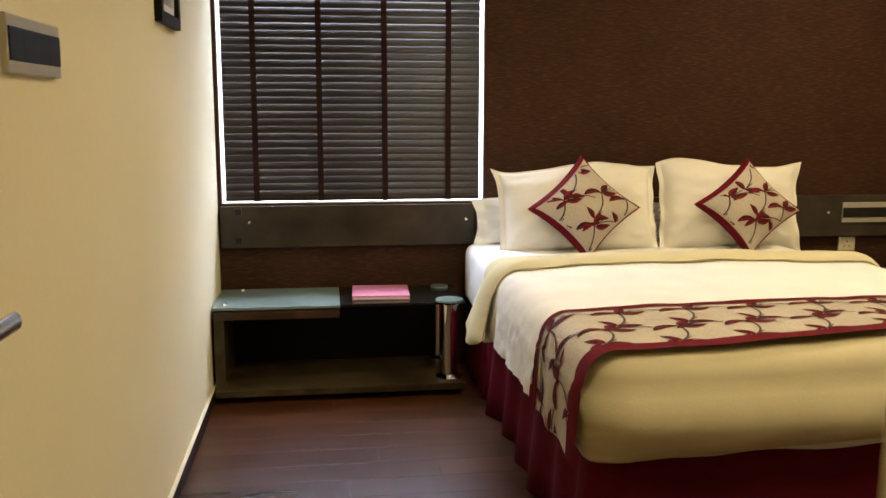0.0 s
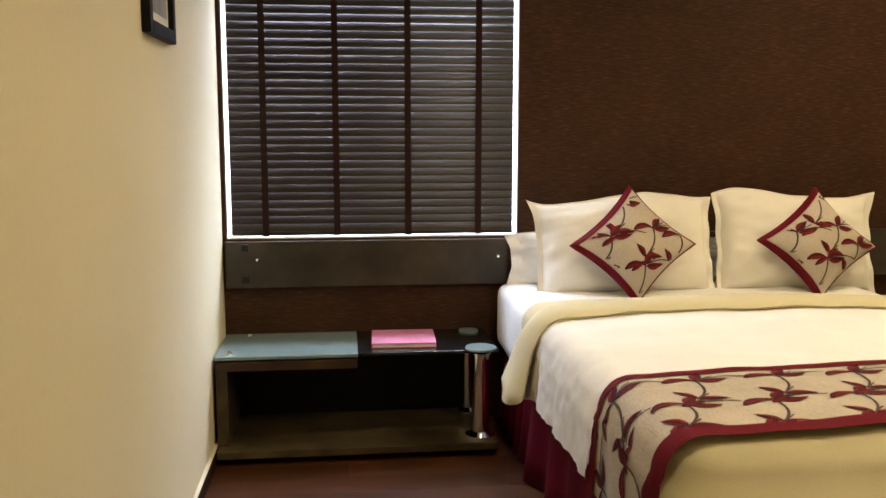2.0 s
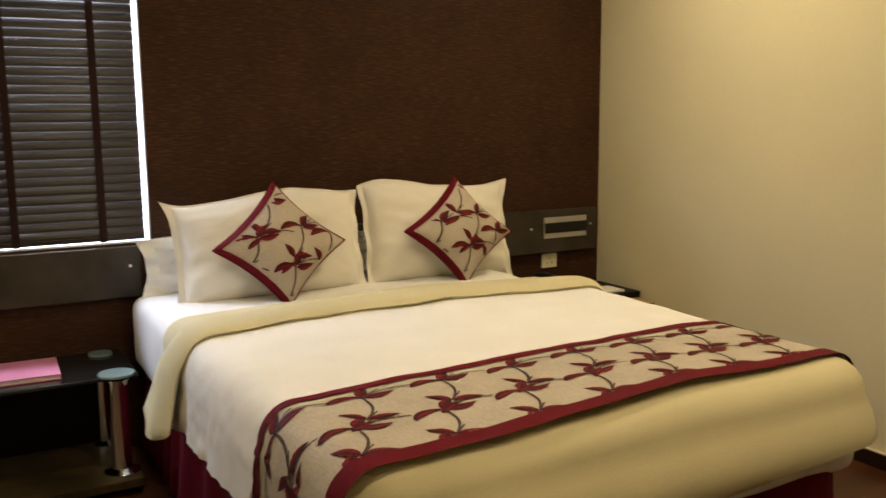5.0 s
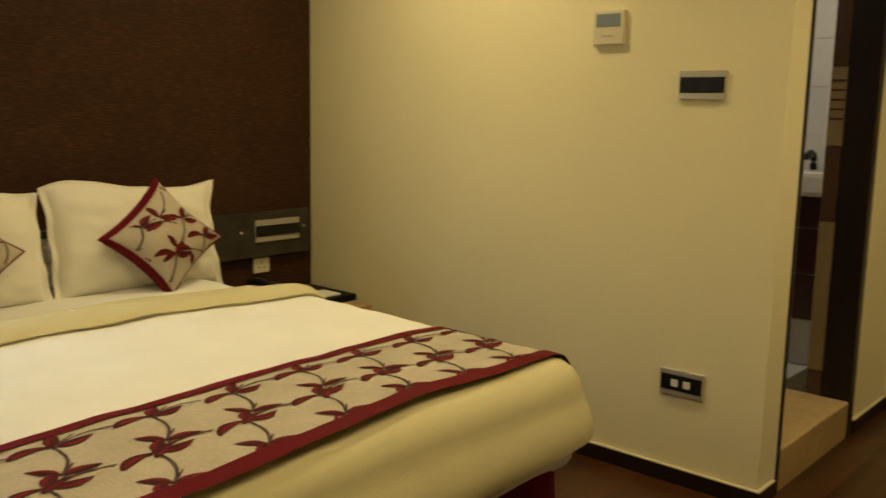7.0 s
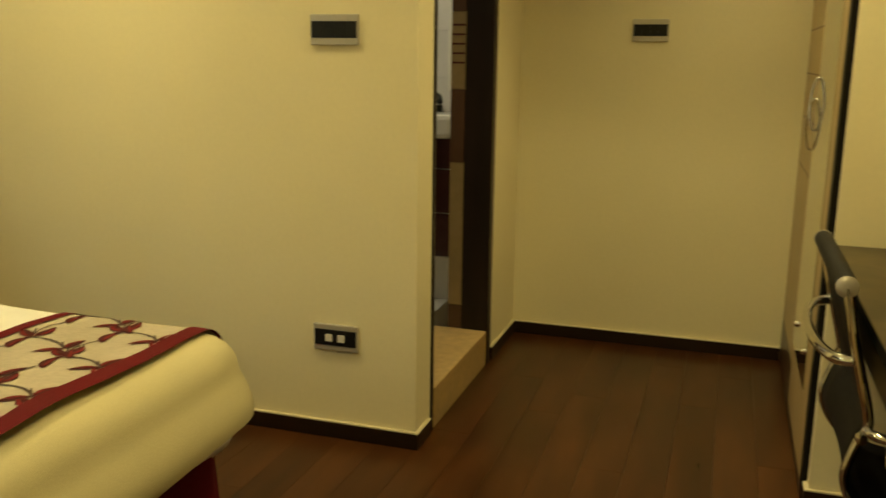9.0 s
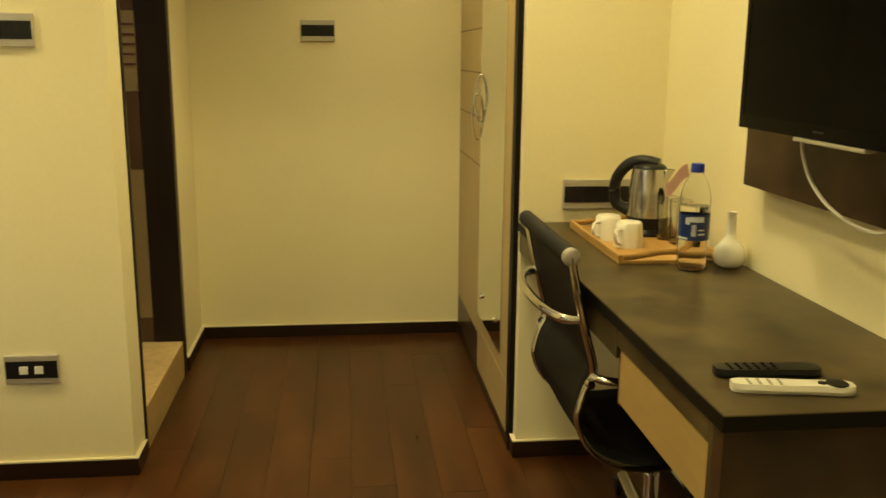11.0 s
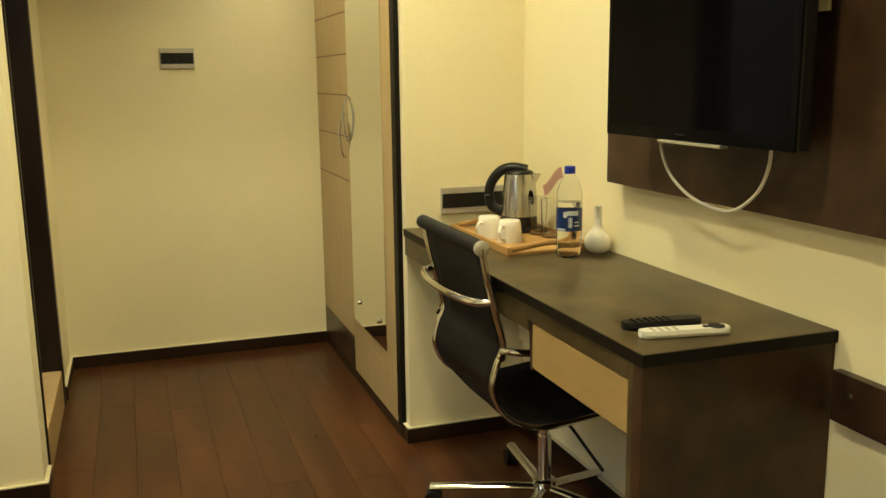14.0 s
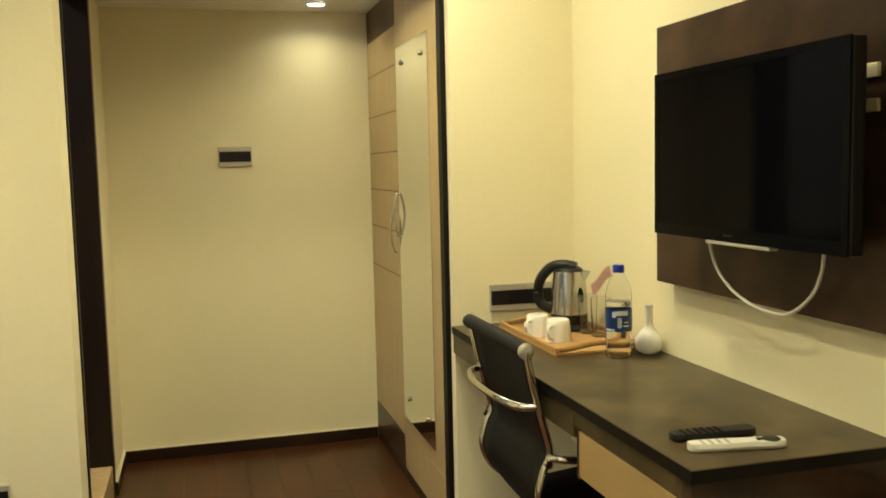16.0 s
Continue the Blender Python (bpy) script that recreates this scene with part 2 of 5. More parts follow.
def rod(bm, a, b, r, seg=14):
    a, b = Vector(a), Vector(b)
    m = Matrix.Translation(a) @ (b - a).to_track_quat("Z", "Y").to_matrix().to_4x4()
    return lathe(bm, [(0, 0), (r, 0), (r, (b - a).length), (0, (b - a).length)], m, seg)


def smooth_line(points, n=6):
    """A Catmull-Rom line through the points."""
    p = [Vector(q) for q in points]
    p = [2 * p[0] - p[1]] + p + [2 * p[-1] - p[-2]]
    out = []
    for i in range(1, len(p) - 2):
        for k in range(n):
            t = k / n
            out.append(0.5 * ((2 * p[i]) + (p[i + 1] - p[i - 1]) * t + (2 * p[i - 1] - 5 * p[i] + 4 * p[i + 1] - p[i + 2]) * t * t + (3 * p[i] - p[i - 1] - 3 * p[i + 1] + p[i + 2]) * t ** 3))
    return out + [p[-2]]


def sweep(bm, line, w, h, seg=10, up=(0, 0, 1)):
    """A rounded bar of width w and height h along a line."""
    rings = []
    for i, q in enumerate(line):
        d = (line[min(i + 1, len(line) - 1)] - line[max(i - 1, 0)]).normalized()
        side = d.cross(Vector(up))
        side = side.normalized() if side.length > 1e-4 else d.orthogonal().normalized()
        top = side.cross(d)
        rings.append([bm.verts.new(q + side * (w / 2 * math.cos(a)) + top * (h / 2 * math.sin(a))) for a in (2 * math.pi * k / seg for k in range(seg))])
    for a, b in zip(rings, rings[1:]):
        for k in range(seg):
            bm.faces.new((a[k], a[(k + 1) % seg], b[(k + 1) % seg], b[k]))
    bm.faces.new(rings[0][::-1])
    bm.faces.new(rings[-1])
    return bm


def sheet(bm, f, us, vs):
    """A surface f(u, v) over two lists of parameters."""
    grid = [[bm.verts.new(f(u, v)) for v in vs] for u in us]
    for a, b in zip(grid, grid[1:]):
        for k in range(len(vs) - 1):
            bm.faces.new((a[k], b[k], b[k + 1], a[k + 1]))
    return bm


def steps(a, b, n):
    return [a + (b - a) * k / n for k in range(n + 1)]


# ---- the room's shell ----
FLOOR = 0.022
WEST, EAST, NORTH, SOUTH = -0.43, 2.745, 3.985, 0.30
PASS_N, PASS_E, WARD = 1.875, 4.055, 0.74
WIN = (-0.414, 0.722, 0.765, 2.2)
DOOR_W = 0.169

floor = setting("floor", boxes((WEST, PASS_E, -1.2, NORTH, -0.09, FLOOR - 0.008)), SUBFLOOR, "dark brown wooden plank floor with a soft sheen")
setting("wall_west", boxes((WEST - 0.15, WEST, -1.2, NORTH + 0.2, -0.09, ROOM_H)), PAINT, "plain cream painted wall")
nw = boxes((WEST, WIN[0], NORTH, NORTH + 0.2, -0.09, ROOM_H), (WIN[1], EAST, NORTH, NORTH + 0.2, -0.09, ROOM_H),
           (WIN[0], WIN[1], NORTH, NORTH + 0.2, -0.09, WIN[2]), (WIN[0], WIN[1], NORTH, NORTH + 0.2, WIN[3], ROOM_H))
setting("wall_north", nw, PAPER, "wall in dark brown textured wallpaper behind the bed")
setting("wall_east", boxes((EAST, EAST + 0.12, PASS_N, NORTH + 0.2, -0.09, ROOM_H)), PAINT, "plain cream painted wall")
DOOR = (2.915, 3.59, 1.94)
pn = boxes((EAST + 0.12, DOOR[0] - 0.030, PASS_N, PASS_N + 0.10, -0.09, ROOM_H), (DOOR[1] + 0.045, PASS_E, PASS_N, PASS_N + 0.10, -0.09, ROOM_H),
           (DOOR[0] - 0.045, DOOR[1] + 0.045, PASS_N, PASS_N + 0.10, DOOR[2] + 0.045, ROOM_H))
setting("wall_passage_north", pn, PAINT, "cream painted wall with the bathroom door opening")
setting("wall_passage_east", boxes((PASS_E, PASS_E + 0.15, -1.2, 3.6, -0.09, ROOM_H)), PAINT, "plain cream end wall of the passage")
setting("wall_pillar", boxes((2.756, 2.80, SOUTH, 0.722, -0.09, ROOM_H)), PAINT, "cream painted wall return between desk and wardrobe")
setting("wall_south", boxes((DOOR_W, 2.80, SOUTH - 0.12, SOUTH, -0.09, ROOM_H)), PAINT, "plain cream painted wall above the desk")
setting("wall_wardrobe_back", boxes((2.80, PASS_E, 0.10, 0.18, -0.09, ROOM_H)), PAINT)
setting("wall_entrance_east", boxes((DOOR_W + 0.6, DOOR_W + 0.7, -1.2, SOUTH - 0.12, -0.09, ROOM_H)), PAINT)
setting("wall_entrance_south", boxes((WEST, DOOR_W + 0.7, -1.3, -1.2, -0.09, ROOM_H)), PAINT)
setting("ceiling", boxes((WEST - 0.15, PASS_E + 0.15, -1.3, NORTH + 0.2, ROOM_H, ROOM_H + 0.1)), CEIL, "white flat ceiling")
setting("ceiling_passage", boxes((2.80, PASS_E, 0.18, PASS_N, PASS_H, PASS_H + 0.05), (2.80, 2.83, 0.18, PASS_N, PASS_H + 0.05, ROOM_H)), CEIL, "lowered white ceiling of the passage")

# skirting boards
SK, ST = 0.075, 0.012


def skirting(*dims):
    # pale strip stands in for the bright highlight on the board's top edge
    setting("trim", boxes(*[(a, b, c, d, SK, SK + 0.004) for a, b, c, d in dims]), IVORYPL, "thin pale strip as the highlight along the skirting top")
    return setting("baseboard", boxes(*[(a, b, c, d, FLOOR, SK) for a, b, c, d in dims], bevel=0.003), SKIRT, "dark brown wooden skirting board")


skirting((WEST, WEST + ST, -1.2, NORTH))
skirting((EAST - ST, EAST, PASS_N - ST, NORTH))
skirting((EAST, DOOR[0] - 0.05, PASS_N - ST, PASS_N))
skirting((DOOR[1] + 0.05, PASS_E - ST, PASS_N - ST, PASS_N))
skirting((PASS_E - ST, PASS_E, WARD, PASS_N))
skirting((2.756 - ST, 2.756, SOUTH + ST, 0.722 + ST))
skirting((2.756, 2.80, 0.722, 0.722 + ST))
skirting((DOOR_W, 2.756, SOUTH, SOUTH + ST))

# ---- window and blind ----
win = tagged(thing("window_1", (0.16, NORTH + 0.15, WIN[2]), "", ""), "white framed window behind a closed blind", "window", "", "structure")
fx0, fx1, fz0, fz1 = WIN
fy = NORTH + 0.14
part("window_frame", boxes((fx0, fx0 + 0.045, fy, fy + 0.05, fz0, fz1), (fx1 - 0.045, fx1, fy, fy + 0.05, fz0, fz1),
                           (fx0 + 0.045, fx1 - 0.045, fy, fy + 0.05, fz0, fz0 + 0.045), (fx0 + 0.045, fx1 - 0.045, fy, fy + 0.05, fz1 - 0.045, fz1),
                           (0.14, 0.18, fy, fy + 0.05, fz0 + 0.045, fz1 - 0.045), bevel=0.004), UPVC, win)
for a, b in ((fx0 + 0.045, 0.14), (0.18, fx1 - 0.045)):
    p = part("pane", boxes((a, b, fy + 0.02, fy + 0.026, fz0 + 0.045, fz1 - 0.045)), PANE, win)
    p.visible_shadow = False
part("reveal", boxes((fx0, fx0 + 0.004, NORTH + 0.004, fy, fz0, fz1), (fx1 - 0.004, fx1, NORTH + 0.004, fy, fz0, fz1), (fx0 + 0.004, fx1 - 0.004, NORTH + 0.004, fy, fz0, fz0 + 0.004)), UPVC, win)

BL0, BL1 = -0.396, 0.704
blind = thing("venetian_blind", (0.16, NORTH + 0.03, WIN[2]), "closed dark brown wooden venetian blind with fabric tapes", "blind")
PITCH, TILT_DEG = 0.0308, 64
sb = bmesh.new()
arc = [(w, 0.0034 * (1 - (w / 0.0178) ** 2)) for w in (-0.0178, -0.010, 0, 0.010, 0.0178)]
ring = [[sb.verts.new((x, w, h + s)) for w, h in arc for s in (0.0013, -0.0013)] for x in (BL0, BL1)]
for k in range(4):
    for s in (0, 1):
        sb.faces.new((ring[0][2 * k + s], ring[0][2 * k + 2 + s], ring[1][2 * k + 2 + s], ring[1][2 * k + s]))
for e in (0, 8):
    sb.faces.new((ring[0][e], ring[0][e + 1], ring[1][e + 1], ring[1][e]))
for r in ring:
    for k in range(4):
        sb.faces.new((r[2 * k], r[2 * k + 1], r[2 * k + 3], r[2 * k + 2]))
BLY = NORTH + 0.028
first = part("slat", sb, SLAT, blind)
slat_rng = random.Random(4)
z = WIN[2] + 0.040
first.matrix_basis = pose(0, BLY, z, TILT_DEG)
while z < WIN[3] - 0.09:
    z += PITCH
    s = new("slat", first.data)
    s.parent, s.matrix_parent_inverse = blind, first.matrix_parent_inverse
    s.matrix_basis = pose(0, BLY, z, TILT_DEG + slat_rng.uniform(-2.5, 2.5), slat_rng.uniform(-0.06, 0.06))
part("bottom_rail", boxes((BL0, BL1, BLY - 0.012, BLY + 0.012, WIN[2] + 0.010, WIN[2] + 0.026), bevel=0.003), SLAT, blind)
part("head_rail", boxes((BL0, BL1, BLY - 0.025, BLY + 0.03, WIN[3] - 0.055, WIN[3] - 0.004), bevel=0.003), SLAT, blind)
for tx in (-0.265, 0.009, 0.287, 0.564):
    part("tape", boxes((tx - 0.012, tx + 0.012, BLY - 0.0215, BLY - 0.020, WIN[2] + 0.008, WIN[3] - 0.05)), TAPE, blind, "dark maroon fabric tape")

# ---- headboard bands on the north wall ----


def band(x0, x1, z0, z1, screws, place_y, depth, name, label):
    ob = thing(name, ((x0 + x1) / 2, place_y, z0), label, "panel")
    part("board", boxes((x0, x1, place_y - depth, place_y, z0, z1), bevel=0.003), LAMBAND, ob)
    for sx, sz in screws:
        bm = lathe(bmesh.new(), [(0, 0.006), (0.006, 0.005), (0.008, 0.002), (0.008, 0)], pose(sx, place_y - depth, sz, 90), 14)
        part("screw_cap", bm, CHROME, ob, "chrome screw cap", True)
    return ob


wband = band(-0.418, 0.676, 0.578, 0.757, [(-0.297, 0.688), (0.639, 0.69)], NORTH, 0.03, "wall_panel", "mottled grey-brown laminate wall band under the window")
for wz in (0.598, 0.722):
    part("hinge", boxes((-0.356, -0.330, NORTH - 0.040, NORTH - 0.03, wz, wz + 0.026), bevel=0.002), BLACKPL, wband, "small black fitting")
eband = band(0.80, 2.71, 0.583, 0.775, [(2.345, 0.695), (2.675, 0.70)], NORTH, 0.03, "wall_panel", "dark laminate headboard band behind the bed")
part("switch_frame", boxes((2.412, 2.648, NORTH - 0.038, NORTH - 0.03, 0.648, 0.742), bevel=0.002), SATIN, eband, "satin silver switch plate")
part("switch_strip", boxes((2.414, 2.646, NORTH - 0.042, NORTH - 0.038, 0.672, 0.718), bevel=0.001), BLACKPL, eband, "black switch strip")


def wall_plate(name, label, m, w, h, strip, buttons=0, cover=SATIN, middle=BLACKPL):
    """A plate in the local xz plane, facing local -y, with a dark strip of switches."""
    ob = thing(name, (0, 0, 0), label, "wall switch" if not buttons else "socket")
    part("plate", boxes((-w / 2, w / 2, -0.011, 0, -h / 2, h / 2), bevel=0.003), cover, ob)
    if strip:
        part("backing", boxes((-w / 2 + 0.004, w / 2 - 0.004, -0.0115, -0.009, -strip / 2 - 0.001, strip / 2 + 0.001)), middle, ob, "black backing strip")
        n = 4
        for k in range(n):
            a = -w / 2 + 0.006 + (w - 0.012) * k / n
            part("rocker", boxes((a + 0.0002, a + (w - 0.012) / n - 0.0002, -0.0130, -0.0105, -strip / 2, strip / 2), bevel=0.0005), middle, ob)
    for k in range(buttons):
        bx = (k - (buttons - 1) / 2) * 0.042
        part("socket_face", boxes((bx - 0.012, bx + 0.012, -0.0165, -0.0135, -0.012, 0.012), bevel=0.002), WHITEPL, ob, "white socket face")
    ob.matrix_basis = m
    return ob


wall_plate("wall_switch", "silver switch plate with black switches on cream wall", pose(EAST, 2.134, 1.309, 0, 0, -90), 0.153, 0.088, 0.046)
wall_plate("wall_socket", "silver socket plate with two white sockets", pose(EAST, 2.142, 0.362, 0, 0, -90), 0.150, 0.085, 0.050, 2)
wall_plate("wall_switch", "silver switch plate with black switches on the passage end wall", pose(PASS_E, 1.342, 1.350, 0, 0, -90), 0.143, 0.088, 0.044)
wall_plate("wall_switch", "silver switch plate with black switches on cream wall", pose(WEST, 1.63, 1.272, 0, 0, 90), 0.262, 0.088, 0.048)
wall_plate("wall_switch", "long silver switch plate with black switches above the desk", pose(2.756, 0.485, 0.854, 0, 0, -90), 0.235, 0.088, 0.046)
bs = wall_plate("wall_socket", "small ivory power socket under the headboard band", pose(2.462, NORTH, 0.543), 0.082, 0.066, 0, 0, IVORYPL)
for sx, sz in ((0, 0.012), (-0.012, -0.01), (0.012, -0.01)):
    bm = lathe(bmesh.new(), [(0, 0.0116), (0.0035, 0.0116), (0.0035, 0.011)], pose(sx, 0, sz, 90), 10)
    q = part("pin_hole", bm, BLACKPL, bs)
    q.matrix_parent_inverse = Matrix()

ac = thing("thermostat", (EAST, 2.468, 1.495), "ivory air-conditioning wall control with small display", "thermostat")
part("body", boxes((EAST - 0.018, EAST, 2.412, 2.526, 1.440, 1.549), bevel=0.004), IVORYPL, ac)
part("display", boxes((EAST - 0.0195, EAST - 0.017, 2.424, 2.514, 1.497, 1.538), bevel=0.001), SCREEN_LCD, ac, "grey display")
part("button_row", boxes((EAST - 0.0195, EAST - 0.017, 2.45, 2.49, 1.465, 1.470)), SATIN, ac)

# ---- bathroom door opening and what shows through it ----
fr = tagged(thing("door_frame", (3.3, PASS_N, 0), "dark brown wooden bathroom door frame", "door frame"), kind="structure")
part("jamb", boxes((DOOR[0] - 0.030, DOOR[0] - 0.010, PASS_N - 0.006, PASS_N + 0.045, 0, DOOR[2]), bevel=0.004), DARKWOOD, fr)
part("jamb", boxes((DOOR[1] - 0.008, DOOR[1] + 0.045, PASS_N - 0.006, PASS_N + 0.104, 0, DOOR[2]), bevel=0.004), DARKWOOD, fr)
part("head", boxes((DOOR[0] - 0.045, DOOR[1] + 0.045, PASS_N - 0.006, PASS_N + 0.106, DOOR[2], DOOR[2] + 0.045), bevel=0.004), DARKWOOD, fr)
setting("threshold", boxes((DOOR[0], DOOR[1], PASS_N - 0.002, PASS_N + 0.30, 0, 0.162), bevel=0.006), STONE, "beige stone step into the bathroom")
bd = tagged(thing("door_1", (DOOR[0], PASS_N + 0.11, 0.15), "dark brown bathroom door standing open inwards", "door"), kind="structure")
part("leaf", boxes((DOOR[0] - 0.012, DOOR[0] + 0.024, PASS_N + 0.112, PASS_N + 0.85, 0.158, DOOR[2] - 0.004), bevel=0.003), DARKWOOD, bd)
setting("bathroom_floor", boxes((EAST + 0.12, PASS_E, PASS_N + 0.30, 3.6, 0, 0.145)), TILEW, "pale tiled bathroom floor")
setting("wall_bathroom_north", boxes((EAST + 0.12, PASS_E, 3.5, 3.6, -0.09, ROOM_H)), TILEW, "white tiled bathroom wall")

# bathroom wall tiles on the far wall: white above a maroon dado
btile = setting("wall_bathroom_tiling", boxes((PASS_E - 0.012, PASS_E, PASS_N + 0.10, 3.5, 0.145, ROOM_H)), TILEW, "bathroom wall tiled white above maroon")
tbm = {}
for key, material in (("w", TILEW), ("m", TILEM), ("b", TILEB)):
    tbm[key] = bpy.data.meshes.new("tile")
    bm = boxes((-0.008, 0, 0.0015, 0.2985, 0.0015, 0.1985), bevel=0.002)
    bm.to_mesh(tbm[key])
    bm.free()
    tbm[key].materials.append(material)
for i in range(5):
    for j in range(9):
        tz = 0.145 + 0.2 * j
        t = new("tile", tbm["m" if 0.3 < tz < 0.9 else "w"])
        t.parent = btile
        t.matrix_basis = pose(PASS_E - 0.012, PASS_N + 0.10 + 0.3 * i, tz)
# tiled wall return beside the opening, beige and brown blocks
ret = setting("wall_bathroom_return", boxes((3.594, 3.65, PASS_N + 0.106, PASS_N + 0.163, 0.15, ROOM_H)), TILEB, "tiled pier with beige and brown tiles")
RETURN_TILES = [(0.164, 0.257, "brown"), (0.260, 0.830, "beige"), (0.833, 1.113, "brown"), (1.116, 1.40, "beige"), (1.403, 2.3, "brown")]
for z0, z1, tone in RETURN_TILES:
    part("tile", boxes((3.586, 3.594, PASS_N + 0.106, PASS_N + 0.163, z0, z1), bevel=0.001), TILEB if tone == "beige" else TILEBROWN, ret)
for k in range(5):
    part("stripe", boxes((3.584, 3.586, PASS_N + 0.109, PASS_N + 0.160, 1.21 + 0.035 * k, 1.217 + 0.035 * k)), TILEM, ret)

basin = thing("washbasin", (3.93, 2.30, 0.145), "white ceramic washbasin with dark tap", "washbasin")
part("bowl", boxes((3.80, PASS_E - 0.02, 2.10, 2.60, 0.90, 1.0), bevel=0.02), CERAMIC, basin)
part("pedestal", lathe(bmesh.new(), [(0.09, 0.145), (0.07, 0.3), (0.06, 0.6), (0.10, 0.905)], pose(3.93, 2.4, 0)), CERAMIC, basin, "", True)
part("tap", sweep(bmesh.new(), smooth_line([(4.0, 2.22, 1.0), (4.0, 2.22, 1.05), (3.96, 2.22, 1.07), (3.91, 2.22, 1.055)]), 0.03, 0.03), BLACKPL, basin, "dark tap", True)
rail = thing("towel_rail", (4.0, 2.16, 1.1), "white vertical rail on the bathroom wall", "rail")
part("bar", rod(bmesh.new(), (3.99, 2.165, 1.09), (3.99, 2.165, 1.39), 0.014), WHITEPL, rail, "", True)
for bz in (1.10, 1.38):
    part("bracket", rod(bmesh.new(), (3.99, 2.165, bz), (PASS_E - 0.02, 2.165, bz), 0.010), WHITEPL, rail, "", True)

# ---- ceiling lamps ----
for dx, dy, dz, r in ([(x, y, ROOM_H, 0.065) for x, y in DOWNLIGHTS] + [(3.84, 0.99, PASS_H, 0.042), (3.15, 1.10, PASS_H, 0.042), (3.4, 2.5, ROOM_H, 0.12)]):
    dl = thing("ceiling_light", (dx, dy, dz), "round glowing downlight set in the ceiling", "light", "ceiling downlights")
    part("trim_ring", lathe(bmesh.new(), [(r, -0.001), (r, -0.006), (r * 0.86, -0.008), (r * 0.84, -0.001)], pose(dx, dy, dz), 28), WHITEPL, dl, "", True)
    part("lens", lathe(bmesh.new(), [(0, -0.004), (r * 0.84, -0.004), (r * 0.84, -0.0005), (0, -0.0005)], pose(dx, dy, dz), 28), GLOW, dl, "glowing warm lens", True)

# ---- picture and entrance door ----
pic = thing("picture_frame", (WEST, 2.885, 1.41), "dark wooden picture frame with grey print", "picture")
py0, py1, pz0, pz1 = 2.722, 3.048, 1.412, 1.86
part("frame", boxes((WEST, WEST + 0.022, py0, py0 + 0.034, pz0, pz1), (WEST, WEST + 0.022, py1 - 0.034, py1, pz0, pz1),
                    (WEST, WEST + 0.022, py0 + 0.034, py1 - 0.034, pz0, pz0 + 0.034), (WEST, WEST + 0.022, py0 + 0.034, py1 - 0.034, pz1 - 0.034, pz1), bevel=0.003), BLACKEDGE, pic)
part("mount", boxes((WEST + 0.002, WEST + 0.008, py0 + 0.034, py1 - 0.034, pz0 + 0.034, pz1 - 0.034)), PAGES, pic)
part("print", boxes((WEST + 0.008, WEST + 0.009, py0 + 0.06, py1 - 0.06, pz0 + 0.06, pz1 - 0.06)), PHOTO, pic)
ed = tagged(thing("door_2", (WEST + 0.03, 0.36, 0), "entrance door folded open against the wall", "door"), kind="structure")
part("leaf", boxes((WEST + 0.016, WEST + 0.05, 0.36, 1.150, FLOOR + 0.008, 1.98), bevel=0.003), PAINT, ed)
hd = part("door_handle", sweep(bmesh.new(), smooth_line([(WEST + 0.05, 1.095, 0.93), (WEST + 0.085, 1.095, 0.93), (WEST + 0.095, 1.115, 0.931), (WEST + 0.095, 1.198, 0.928)]), 0.016, 0.024), STEEL, ed, "steel lever handle", True)
part("lock_plate", boxes((WEST + 0.05, WEST + 0.055, 1.075, 1.115, 0.84, 1.0), bevel=0.002), STEEL, ed)

# ---- bed ----
BX0, BX1, BY0, BY1 = 0.615, 2.015, 2.0, 3.94
TOP = 0.618
R = 0.075


def puff(x, y, s=1.0):
    n = noise.noise(Vector((x * 3.1, y * 2.3, 0.3))) * 0.010 + noise.noise(Vector((x * 9, y * 7, 2.3))) * 0.0035
    return s * n


def u_path(p, d):
    """The line round the bed's two long sides and its foot, d metres inside its edge; p runs from 0 at one head corner to 1 at the other."""
    x0, x1, y0, y1 = BX0 + d, BX1 - d, BY0 + d, 3.36
    r = max(0.13 - d, 0.004)
    legs = [y1 - y0 - r, r * math.pi / 2, x1 - x0 - 2 * r, r * math.pi / 2, y1 - y0 - r]
    cuts = (0.0, 0.34, 0.40, 0.60, 0.66, 1.0)
    for k in range(5):
        if p <= cuts[k + 1] or k == 4:
            f = (p - cuts[k]) / (cuts[k + 1] - cuts[k])
            break
    if k == 0:
        return Vector((x0, y1 - legs[0] * f, 0)), Vector((-1, 0, 0))
    if k == 2:
        return Vector((x0 + r + legs[2] * f, y0, 0)), Vector((0, -1, 0))
    if k == 4:
        return Vector((x1, y0 + r + legs[4] * f, 0)), Vector((1, 0, 0))
    a = math.pi + f * math.pi / 2 if k == 1 else 1.5 * math.pi + f * math.pi / 2
    c = Vector((x0 + r if k == 1 else x1 - r, y0 + r, 0))
    n = Vector((math.cos(a), math.sin(a), 0))
    return c + n * r, n


